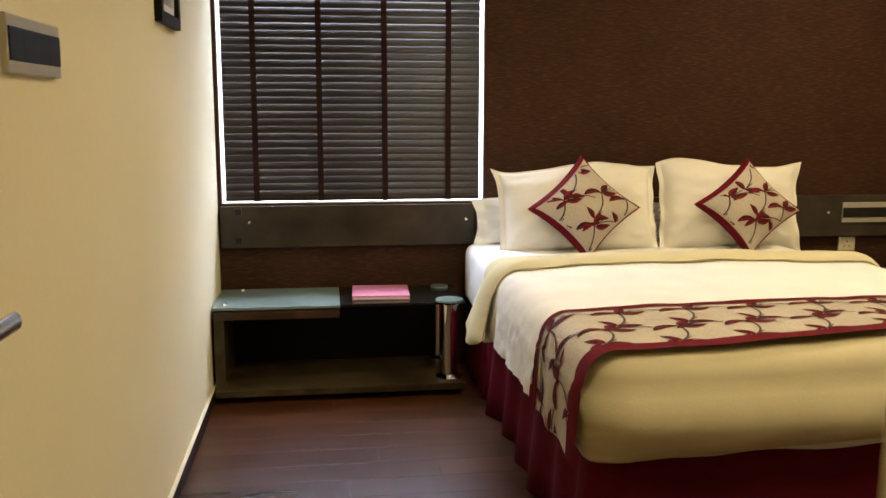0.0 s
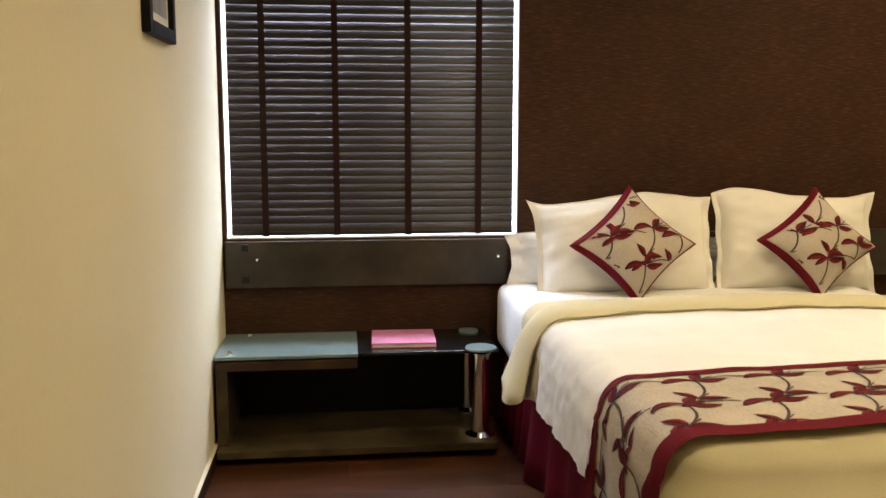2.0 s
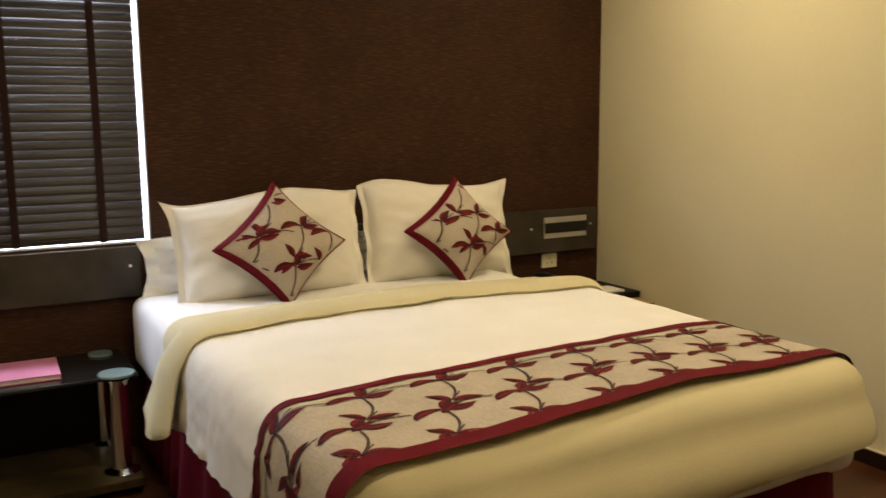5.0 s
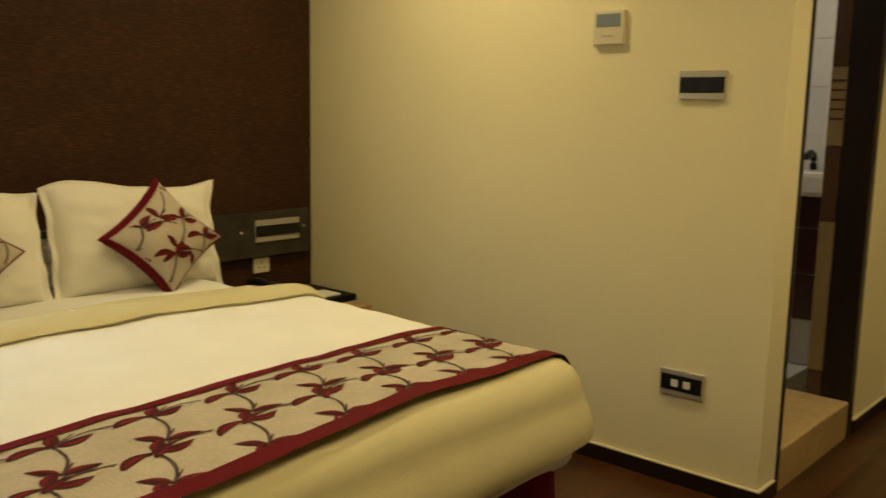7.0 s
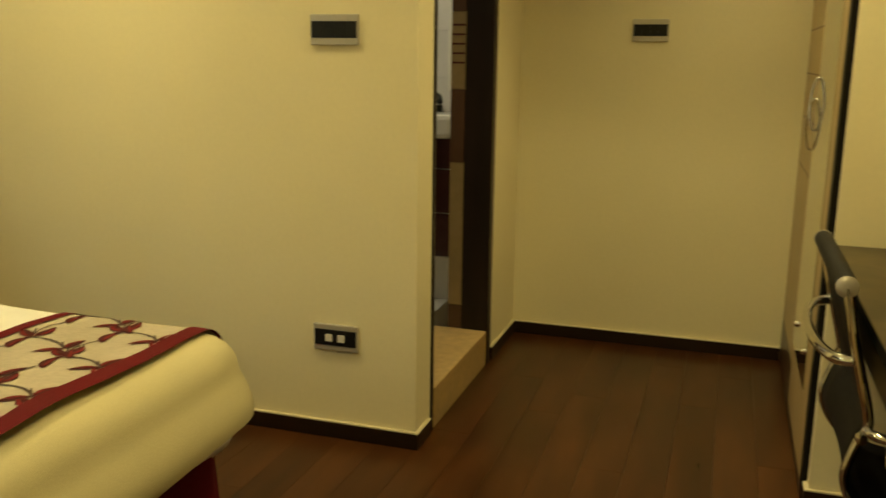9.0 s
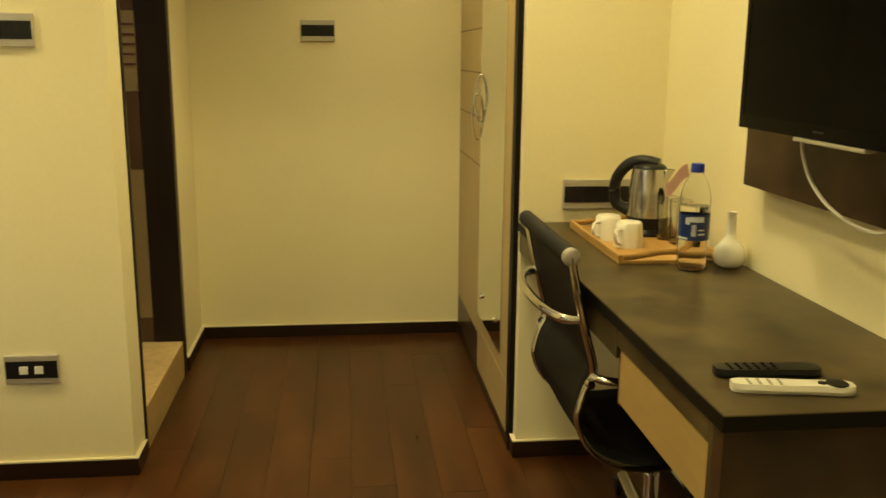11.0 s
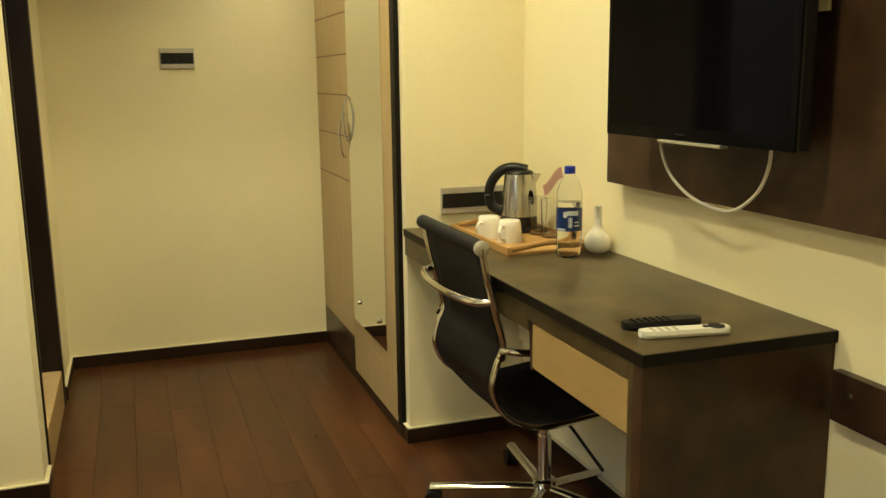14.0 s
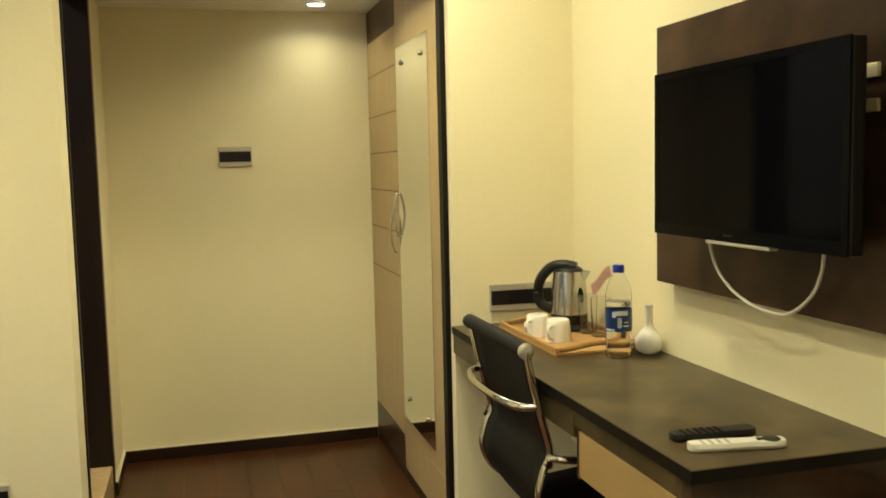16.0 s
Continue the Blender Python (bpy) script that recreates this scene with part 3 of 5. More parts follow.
def cover(p, q):
    """The duvet: q < 0 on the top, 0 to R*pi/2 over the rounded edge, more down the side."""
    if q <= 0:
        place, out = u_path(p, R - q)
        zz = TOP + 0.012 * min(1, -q / 0.5) + puff(place.x, place.y)
        return Vector((place.x, place.y, zz))
    if q < R * math.pi / 2:
        a = q / R
        place, out = u_path(p, R * (1 - math.sin(a)))
        return Vector((place.x, place.y, TOP - R * (1 - math.cos(a)) + puff(place.x, place.y)))
    place, out = u_path(p, 0)
    down = q - R * math.pi / 2
    at = (place.x + place.y) * 1.0
    fold = 0.010 * math.sin(place.y * 31 + 2 * noise.noise(Vector((place.y * 6, place.x * 6, 0)))) * min(1, down / 0.12)
    foot = max(0.0, -out.y)
    bulge = foot * 0.035 * math.sin(min(1, down / 0.17) * math.pi)
    crumple = 0.006 * noise.noise(Vector((place.y * 24, down * 30, 4))) * (1 - foot)
    w = place + out * (crumple + fold * (1 - foot) + 0.012 * (1 - 0.8 * foot) * noise.noise(Vector((at * 7, down * 9, 1))) + bulge + 0.05 * down * (1 - foot))
    return Vector((w.x, w.y, TOP - R - down))


def hem(p):
    """How far the duvet hangs at p."""
    side = 0.115 + 0.012 * math.sin(p * 60)
    if p < 0.10:
        side += (0.10 - p) * 1.2
    if p > 0.62:
        return 0.095
    return side if p < 0.36 else 0.19 - 0.095 * min(1, (p - 0.36) / 0.26)


bed = thing("bed", ((BX0 + BX1) / 2, 3.0, 0), "double bed made up with white sheets and cream duvet", "bed")
base_dim = (BX0 + 0.09, BX1 - 0.09, BY0 + 0.12, BY1, 0.10, 0.33)
part("base", boxes(base_dim, bevel=0.01), DARKWOOD, bed)
for lx in (BX0 + 0.16, BX1 - 0.16):
    for ly in (BY0 + 0.2, BY1 - 0.1):
        part("leg", rod(bmesh.new(), (lx, ly, FLOOR), (lx, ly, 0.11), 0.025), DARKWOOD, bed, "", True)
mb = bmesh.new()
box(mb, BX0 + 0.015, BX1 - 0.015, BY0 + 0.05, BY1, 0.33, TOP - 0.028, 0.055, 4)
bmesh.ops.subdivide_edges(mb, edges=[e for e in mb.edges if e.calc_length() > 0.3], cuts=10, use_grid_fill=True)
for v in mb.verts:
    v.co.z += puff(v.co.x * 1.7, v.co.y * 1.7) * 0.7 if v.co.z > 0.5 else 0
    v.co.x += 0.010 * noise.noise(Vector((v.co.x * 3, v.co.y * 9, v.co.z * 5))) if v.co.x < BX0 + 0.1 else 0
part("mattress", mb, LINEN, bed, "white sheeted mattress", True)

# pleated bed skirt round three sides
sk = bmesh.new()
pleats = []
for i, p in enumerate(steps(0, 1, 300)):
    place, out = u_path(p, 0.065)
    at = i * 0.33
    wob = 0.016 * math.sin(at) + 0.010 * math.sin(at * 0.37 + 1) + 0.010 * noise.noise(Vector((at * 0.3, 0, 0)))
    pleats.append((place, out, wob))
y_add = [(Vector((BX0 + 0.065, yy, 0)), Vector((-1, 0, 0)), 0.014 * math.sin(yy * 60)) for yy in steps(3.92, 3.38, 24)]
pleats = y_add + pleats
sheet(sk, lambda i, v: (lambda pl, ou, wo: Vector((pl.x, pl.y, 0.42 - 0.395 * v)) + ou * (wo * (0.15 + 0.85 * v) + 0.030 * v))(*pleats[int(i)]), list(range(len(pleats))), [0, 0.25, 0.5, 0.75, 1])
skirt = part("bed_skirt", sk, MAROON, bed, "pleated maroon bed skirt", True)
skirt.modifiers.new("thickness", "SOLIDIFY").thickness = 0.003

duvet = thing("duvet", (1.3, 2.7, 0.6), "smooth cream duvet tucked over the bed foot", "duvet")
dv = bmesh.new()
ps = sorted(set(steps(0, 0.34, 60) + steps(0.34, 0.40, 10) + steps(0.40, 0.60, 44) + steps(0.60, 0.66, 10) + steps(0.66, 1, 60)))
inner = (BX1 - BX0) / 2 - R - 0.004
lines = [-inner + inner * k / 16 for k in range(17)] + [R * math.pi / 2 * k / 6 for k in range(1, 7)]
grid = []
for p in ps:
    h = hem(p)
    col = [dv.verts.new(cover(p, q)) for q in lines] + [dv.verts.new(cover(p, R * math.pi / 2 + h * k / 7)) for k in range(1, 8)]
    edge = cover(p, R * math.pi / 2 + h)
    out = u_path(p, 0)[1]
    col.append(dv.verts.new(edge - out * 0.020 + Vector((0, 0, -0.012))))
    col.append(dv.verts.new(edge - out * 0.035 + Vector((0, 0, 0.004))))
    grid.append(col)
for a, b in zip(grid, grid[1:]):
    for k in range(len(a) - 1):
        dv.faces.new((a[k], b[k], b[k + 1], a[k + 1]))
part("cover", dv, DUVET, duvet, "", True)


def across(s, y, lift=0.0):
    """Over the bed from one side to the other: s metres from the middle, at y, lift metres off the cover."""
    half = (BX1 - BX0) / 2 - R
    side = 1 if s > 0 else -1
    corner = 0.13 - (y - BY0)
    if corner > 0:
        half -= (0.13 - math.sqrt(0.13 ** 2 - min(corner, 0.129) ** 2)) * (1.0 if s > 0 else 0.25)
    e = abs(s) - half
    mid = (BX0 + BX1) / 2
    if e <= 0:
        x = mid + s
        return Vector((x, y, TOP + 0.012 * min(1, -e / 0.5) + puff(x, y) + lift))
    if e < R * math.pi / 2:
        a = e / R
        x = mid + side * (half + (R + lift) * math.sin(a))
        return Vector((x, y, TOP - R + (R + lift) * math.cos(a) + puff(x, y) * math.cos(a)))
    d = e - R * math.pi / 2
    fold = 0.010 * math.sin(y * 31 + 2 * noise.noise(Vector((y * 6, BX0 * 6, 0)))) * min(1, d / 0.12)
    x = mid + side * (half + R + lift + 0.05 * d + fold * 0.6 + 0.006)
    return Vector((x, y, TOP - R - d))


HALF = (BX1 - BX0) / 2 - R
# turned-down upper sheet: a soft white panel and its rolled cream edge
part("top_sheet", sheet(bmesh.new(), lambda s, y: across(s, y, 0.006 + 0.004 * noise.noise(Vector((s * 8, y * 8, 3))) + max(0, -s - HALF) * 0.05 * (1 + noise.noise(Vector((s * 30, y * 26, 7))))), steps(-HALF - 0.275, HALF + 0.235, 100), steps(2.425, 3.12, 40)), LINEN, duvet, "white upper sheet", True)
roll = bmesh.new()
rings = []
for s in steps(-HALF - 0.300, HALF + 0.26, 110):
    hang = max(0.0, abs(s) - HALF - R)
    yc = 3.16 - 0.035 * (s / HALF) ** 2 + hang * (0.25 if s < 0 else 0)
    wide = (0.078 + hang * 0.32) * min(1, 0.2 + (s + HALF + 0.300) / 0.04) ** 0.5
    ring_v = []
    for k in range(12):
        a = 2 * math.pi * k / 12
        off = 0.016 + 0.019 * math.sin(a) + 0.004 * noise.noise(Vector((s * 7, a, 5)))
        q = across(s, yc + wide * math.cos(a) + 0.006 * noise.noise(Vector((s * 5, 1, 0))), max(off, 0.001) + hang * 0.24 * (s < 0))
        ring_v.append(roll.verts.new(q))
    rings.append(ring_v)
for a, b in zip(rings, rings[1:]):
    for k in range(12):
        roll.faces.new((a[k], a[(k + 1) % 12], b[(k + 1) % 12], b[k]))
roll.faces.new(rings[0])
roll.faces.new(rings[-1][::-1])
part("folded_edge", roll, DUVET, duvet, "thick cream folded edge", True)

# ---- woven leaf motifs ----


def leaf_shape(c, angle, length, width, bend=0.0):
    """Outline of an almond leaf in two dimensions."""
    d, n = Vector((math.cos(angle), math.sin(angle))), Vector((-math.sin(angle), math.cos(angle)))
    side_a, side_b = [], []
    for t in steps(0, 1, 6):
        w = width * math.sin(math.pi * t ** 0.8) * 0.5
        m = c + d * (length * t) + n * (bend * math.sin(math.pi * t))
        side_a.append(m + n * w)
        side_b.append(m - n * w)
    return side_a, side_b


def ribbon(line, widths):
    """The two sides of a strip of varying width along a flat line."""
    sa, sb2 = [], []
    for k, p in enumerate(line):
        d = (line[min(k + 1, len(line) - 1)] - line[max(k - 1, 0)]).normalized()
        n = Vector((-d.y, d.x)) * widths[k]
        sa.append(p + n)
        sb2.append(p - n)
    return sa, sb2


def leaf(c, angle, size, fat=0.36, flip=1):
    """A dark leaf with one half woven in red."""
    sa, sb2 = leaf_shape(c, angle, size, size * fat, flip * size * 0.07)
    mid = [(a + b) / 2 for a, b in zip(sa, sb2)]
    side = sa if flip > 0 else sb2
    inner = [m + (q - m) * 0.80 for m, q in zip(mid, side)]
    return [(sa, sb2, "dark"), (inner[1:-1], [m + (q - m) * 0.12 for m, q in zip(mid, side)][1:-1], "red")]


def curl(c, angle, size, turn):
    """A comma-shaped curled leaf."""
    line, p, a = [], c.copy(), angle
    for k in range(9):
        line.append(p.copy())
        p = p + Vector((math.cos(a), math.sin(a))) * size / 8
        a += turn / 8
    w = [size * (0.03 + 0.115 * math.sin(math.pi * min(1, k / 8) ** 1.4)) for k in range(9)]
    sa, sb2 = ribbon(line, w)
    mid = [(a + b) / 2 for a, b in zip(sa, sb2)]
    return [(sa, sb2, "dark"), ([m + (q - m) * 0.7 for m, q in zip(mid, sa)][2:-1], mid[2:-1], "red")]


def vine_unit(rng, node, size, reach):
    """One repeat of the vine: a lower spray, a stem up to a node with leaves and a curl, and a tendril of length reach to the next."""
    node = Vector(node)
    j = lambda a: rng.uniform(-a, a)
    low = node + Vector((-0.60, -1.75)) * size
    out = []
    bow = [low + (node - low) * t + Vector((0.24, -0.06)) * size * math.sin(math.pi * t) for t in steps(0, 1, 8)]
    out.append((*ribbon(bow, [size * 0.045] * 9), "stem"))
    start = node + Vector((0.1, 0.05)) * size
    run = [start + Vector((reach * t, size * (0.20 * math.sin(math.pi * t) + 0.08 * t))) for t in steps(0, 1, 10)]
    out.append((*ribbon(run, [size * 0.030] * 11), "stem"))
    out += leaf(node, 0.95 + j(0.12), size * 0.92, 0.46, 1)
    out += leaf(node + Vector((0.05, -0.05)) * size, 0.12 + j(0.12), size * 1.10, 0.34, -1)
    out += curl(node, 2.70 + j(0.12), size * 1.25, 1.35)
    twig = [node + Vector((math.cos(0.55), math.sin(0.55))) * size * 0.9 * t for t in steps(0, 1, 4)]
    out.append((*ribbon(twig, [size * 0.03] * 5), "stem"))
    out += leaf(low, 2.2 + j(0.15), size * 0.95, 0.36, -1)
    out += leaf(low, -0.12 + j(0.12), size * 1.05, 0.34, 1)
    out += curl(low + Vector((0.15, -0.22)) * size, -2.85 + j(0.15), size * 1.05, 0.55)
    twig = [low + Vector((math.cos(0.75), math.sin(0.75))) * size * 0.75 * t for t in steps(0, 1, 4)]
    out.append((*ribbon(twig, [size * 0.03] * 5), "stem"))
    return out


def weave_motifs(shapes, surface, inside, owner):
    """Lay flat motifs on a surface, one joined mesh for each tone."""
    tones = {"stem": (bmesh.new(), STEM), "red": (bmesh.new(), LEAFRED), "dark": (bmesh.new(), LEAFDARK)}
    for sa, sb2, tone in shapes:
        bm = tones[tone][0]
        for k in range(len(sa) - 1):
            four = [sa[k], sa[k + 1], sb2[k + 1], sb2[k]]
            if not all(inside(q) for q in four):
                continue
            lift = {"stem": 0.0016, "dark": 0.0020, "red": 0.0024}[tone]
            try:
                bm.faces.new([bm.verts.new(surface(q, lift)) for q in four])
            except ValueError:
                pass
    for tone, (bm, material) in tones.items():
        bmesh.ops.remove_doubles(bm, verts=bm.verts, dist=0.0002)
        tagged(part("woven_leaf_motif", bm, material, owner, {"stem": "dark woven stems", "red": "red woven leaves", "dark": "dark maroon woven leaves"}[tone]), kind="stuff")


# ---- bed runner ----
runner = thing("bed_runner", (1.3, 2.2, 0.6), "beige jacquard bed runner with maroon leaves and red borders", "bed runner")
RY0, RY1, RS0, RS1 = 2.06, 2.445, -HALF - 0.30, HALF + 0.075


def on_runner(s, y, lift):
    return across(s, y + 0.006 * math.sin(s * 5) + 0.014 + 0.030 * s / HALF, 0.008 + lift)


part("cloth", sheet(bmesh.new(), lambda s, y: on_runner(s, y, 0), steps(RS0, RS1, 120), steps(RY0, RY1, 14)), JACQUARD, runner, "", True)
for a, b in ((RY0 - 0.012, RY0 + 0.038), (RY1 - 0.024, RY1 + 0.006)):
    part("border", sheet(bmesh.new(), lambda s, y: on_runner(s, y, 0.003), steps(RS0 - 0.004, RS1 + 0.004, 120), steps(a, b, 3)), REDTRIM, runner, "dark red woven border", True)
rng = random.Random(11)
shapes = []
for i in range(12):
    for r in range(3):
        shapes += vine_unit(rng, (RS0 - 0.16 + i * 0.192 + r * 0.112, RY0 + 0.315 - r * 0.152), 0.068, 0.115)
weave_motifs(shapes, lambda q, lift: on_runner(q.x, q.y, lift), lambda q: RS0 < q.x < RS1 and RY0 + 0.03 < q.y < RY1 - 0.02, runner)

# ---- pillows ----


def pillow(name, x0, x1, z0, z1, y, lean, thick, label, ears, seed, roll_deg=0.0, group=""):
    """A stuffed pillow standing on its long edge and leaning back; ears draws out its two upper corners, and a thin flange runs round it."""
    ob = thing(name, ((x0 + x1) / 2, y, z0), label, "pillow", group)
    w, h = (x1 - x0) / 2, (z1 - z0) / 2
    m = Matrix.Translation(((x0 + x1) / 2, y, (z0 + z1) / 2)) @ pose(0, 0, 0, lean, roll_deg, 0)
    bm = bmesh.new()

    def face(sign):
        def f(u, v):
            iu, iv = min(1, abs(u) / 0.93), min(1, abs(v) / 0.95)
            t = ((1 - iu ** 3) * (1 - iv ** 3)) ** 0.5
            rim = 1 - min(1, t * 4)
            t *= 0.82 + 0.18 * math.cos(u * 1.2 + seed)
            sag = noise.noise(Vector((u * 2.2 + seed, v * 2.2, seed))) * 0.014 + noise.noise(Vector((u * 5 + seed, v * 7, seed))) * 0.008
            pull = noise.noise(Vector((math.atan2(v, u) * 4, seed, 1))) * 0.008 * max(abs(u), abs(v)) ** 3
            ear = ears[0 if u < 0 else 1] * abs(u) ** 6 * abs(v) ** 4 * (1 if v > 0 else 0.35)
            px = u * w * (1 - 0.035 * (1 - v * v)) + ear * (1 if u > 0 else -1)
            pz = v * h * (1 + (0.045 if v > 0 else -0.03) * (1 - u * u)) + 0.6 * ear * (1 if v > 0 else -1)
            pz += (0.020 * math.sin(u * 2.6 + seed * 2.2) + 0.012 * noise.noise(Vector((u * 2.2 + seed * 3, 0.5, v)))) * max(0, v) * (1 - u ** 6)
            wave = rim * 0.007 * math.sin(v * 9 * abs(u) + u * 8 + seed)
            return m @ Vector((px, sign * (0.0018 + thick * t + (sag + pull) * min(1, t * 2)) + wave, pz))
        return f

    ts = [math.sin(a) for a in steps(-math.pi / 2, math.pi / 2, 44)]
    sheet(bm, face(-1), ts, ts)
    sheet(bm, face(1), ts, ts)
    bmesh.ops.remove_doubles(bm, verts=[v for v in bm.verts if v.is_boundary], dist=0.0040)
    part("pillow_case", bm, PILLOW, ob, "", True)
    return ob


pillow("bolster", 0.655, 2.13, 0.578, 0.776, 3.89, -4, 0.06, "long white bolster lying against the headboard band", (0.004, 0.004), 2.0)
pillow("pillow", 0.738, 1.430, 0.560, 0.925, 3.745, -14, 0.095, "plump white bed pillow leaning on the headboard", (0.020, 0.004), 0.4, -1.0, "bed pillows")
pillow("pillow", 1.440, 2.085, 0.556, 0.940, 3.755, -13, 0.095, "plump white bed pillow leaning on the headboard", (0.003, 0.020), 1.7, 1.0, "bed pillows")


VINES = [[(-0.50, 0.16), (0.22, 0.30), (0.02, -0.36), (0.62, -0.02), (-0.02, 0.86)], [(-0.46, 0.12), (0.28, 0.26), (0.10, -0.42), (0.78, 0.16), (-0.20, 0.74)]]


def cushion(cx, y, cz, half_w, half_h, spin, seed):
    ob = thing("cushion", (cx, y, cz - half_h), "beige diamond-set cushion with maroon leaves and red edge", "cushion", "leaf cushions")
    m = Matrix.Translation((cx, y, cz)) @ pose(0, 0, 0, -17, 0, 0) @ pose(0, 0, 0, 0, spin, 0)

    def surf(u, v, sign, lift=0.0):
        """u runs along the lower edge to the right, v up to the left, both from -1 to 1."""
        pu, pv = u * (1 - 0.12 * (1 - v * v)), v * (1 - 0.12 * (1 - u * u))
        t = (max(0, 1 - u * u) * max(0, 1 - v * v)) ** 0.55
        t += 0.05 * noise.noise(Vector((u * 2 + seed, v * 2, seed))) * t
        return m @ Vector(((pu - pv) * half_w / 2, sign * (0.072 * t + lift), (pu + pv) * half_h / 2))

    ts = [math.sin(a) for a in steps(-math.pi / 2, math.pi / 2, 22)]
    bm = bmesh.new()
    sheet(bm, lambda u, v: surf(u, v, -1), ts, ts)
    sheet(bm, lambda u, v: surf(u, v, 1), ts, ts)
    bmesh.ops.remove_doubles(bm, verts=bm.verts, dist=0.001)
    part("cushion_cover", bm, JACQUARD, ob, "", True)
    for ua, ub, va, vb in ((-1, -0.90, -1, 1), (-1, 1, 0.90, 1)):
        bm = sheet(bmesh.new(), lambda u, v: surf(u, v, -1, 0.0035), steps(ua, ub, 8 if ub < 0 else 44), steps(va, vb, 44 if va < 0 else 8))
        part("border", bm, REDTRIM, ob, "dark red border", True)
    line = [surf(u, v, 1) for u, v in [(t, -1) for t in steps(-1, 1, 16)] + [(1, t) for t in steps(-1, 1, 16)][1:] + [(-t, 1) for t in steps(-1, 1, 16)][1:] + [(-1, -t) for t in steps(-1, 1, 16)][1:]]
    part("piping", sweep(bmesh.new(), line, 0.009, 0.009, 8, (0, 1, 0)), REDTRIM, ob, "dark red piping", True)
    rg = random.Random(seed)
    sh = []
    for nx, nz in VINES[seed % 2]:
        for sa, sb2, tone in vine_unit(rg, (nx, nz), 0.31, 0.56):
            sh.append(([Vector((q.x + q.y, q.y - q.x)) for q in sa], [Vector((q.x + q.y, q.y - q.x)) for q in sb2], tone))
    weave_motifs(sh, lambda q, lift: surf(q.x, q.y, -1, lift), lambda q: -0.88 < q.x < 0.96 and -0.96 < q.y < 0.88, ob)
    return ob


cushion(1.070, 3.600, 0.772, 0.232, 0.218, 0, 3)
cushion(1.785, 3.625, 0.764, 0.232, 0.212, 4, 8)

# ---- glass side table under the window ----
st = thing("side_table", (0.08, 3.75, 0), "dark bedside shelf with glass top on chrome posts", "side table")
part("base_board", boxes((-0.414, 0.575, 3.54, 3.965, 0.048, 0.075), bevel=0.003), LAMINATE, st, "grey-brown laminate base")
part("plinth", boxes((-0.40, 0.53, 3.64, 3.95, FLOOR, 0.048)), BLACKEDGE, st)
part("side_panel", boxes((-0.418, -0.378, 3.60, 3.965, 0.075, 0.345), bevel=0.002), LAMINATE, st)
part("shelf", boxes((-0.418, 0.075, 3.60, 3.965, 0.345, 0.378), bevel=0.002), LAMDARK, st)
# the back is coloured black to give the deep shade inside the table
part("back_panel", boxes((-0.378, 0.575, 3.950, 3.965, 0.075, 0.345)), BLACKEDGE, st, "back panel blackened as the shade inside the table")
part("frosted_top", boxes((-0.424, 0.078, 3.605, 3.965, 0.384, 0.396), bevel=0.002), FROST, st, "frosted pale green glass top")
part("dark_top", boxes((0.0785, 0.585, 3.615, 3.965, 0.384, 0.396), bevel=0.002), DARKGLASS, st, "dark tinted glass top")
for gx, gy in ((-0.375, 3.65), (-0.33, 3.93)):
    part("glass_stud", lathe(bmesh.new(), [(0, 0.405), (0.008, 0.404), (0.010, 0.396)], pose(gx, gy, 0), 14), CHROME, st, "", True)
for gx, gy, gr in ((0.522, 3.600, 0.032), (0.515, 3.88, 0.022)):
    po = part("post", lathe(bmesh.new(), [(0, 0.075), (gr * 1.75, 0.075), (gr * 1.75, 0.080), (gr * 1.2, 0.088), (gr, 0.092), (gr, 0.378), (gr * 1.15, 0.380), (gr * 1.15, 0.384), (0, 0.384)], pose(gx, gy + 0.03, 0), 28), CHROME, st, "chrome tube post", True)
    part("glass_disc", lathe(bmesh.new(), [(0, 0.3965), (gr * 1.75, 0.3965), (gr * 1.8, 0.400), (gr * 1.75, 0.404), (0, 0.404)], pose(gx, gy + 0.03, 0), 28), FROST, po, "round frosted glass disc", True)

bk = thing("folder", (0.25, 3.78, 0.397), "pink folder lying on the dark glass top", "folder")
bm = boxes((-0.118, 0.118, -0.11, 0.11, 0.397, 0.401), bevel=0.0015)
box(bm, -0.118, 0.118, -0.11, 0.11, 0.411, 0.4155, 0.0015)
box(bm, -0.118, -0.113, -0.11, 0.11, 0.4005, 0.4115)
bmesh.ops.transform(bm, matrix=pose(0.25, 3.78, 0, 0, 0, -2), verts=bm.verts)
part("folder_cover", bm, BOOK, bk)
bm = boxes((-0.112, 0.114, -0.106, 0.106, 0.401, 0.411))
bmesh.ops.transform(bm, matrix=pose(0.25, 3.78, 0, 0, 0, -2), verts=bm.verts)
part("pages", bm, PAGES, bk)

# ---- bedside cabinet on the far side ----
bc = thing("bedside_cabinet", (2.45, 3.75, 0), "brown laminate bedside cabinet with dark top", "bedside cabinet")
part("body", boxes((2.19, 2.71, 3.55, 3.965, FLOOR, 0.40), bevel=0.003), TAN, bc)
part("top", boxes((2.17, 2.725, 3.66, 3.967, 0.40, 0.428), bevel=0.003), BLACKEDGE, bc, "black top board")
part("drawer_front", boxes((2.20, 2.70, 3.536, 3.55, 0.05, 0.385), bevel=0.003), TAN, bc)
part("handle", sweep(bmesh.new(), smooth_line([(2.40, 3.536, 0.25), (2.41, 3.515, 0.25), (2.49, 3.515, 0.25), (2.50, 3.536, 0.25)]), 0.008, 0.008), CHROME, bc, "", True)
ph = thing("telephone", (2.42, 3.86, 0.428), "black desk telephone on the bedside cabinet", "telephone")
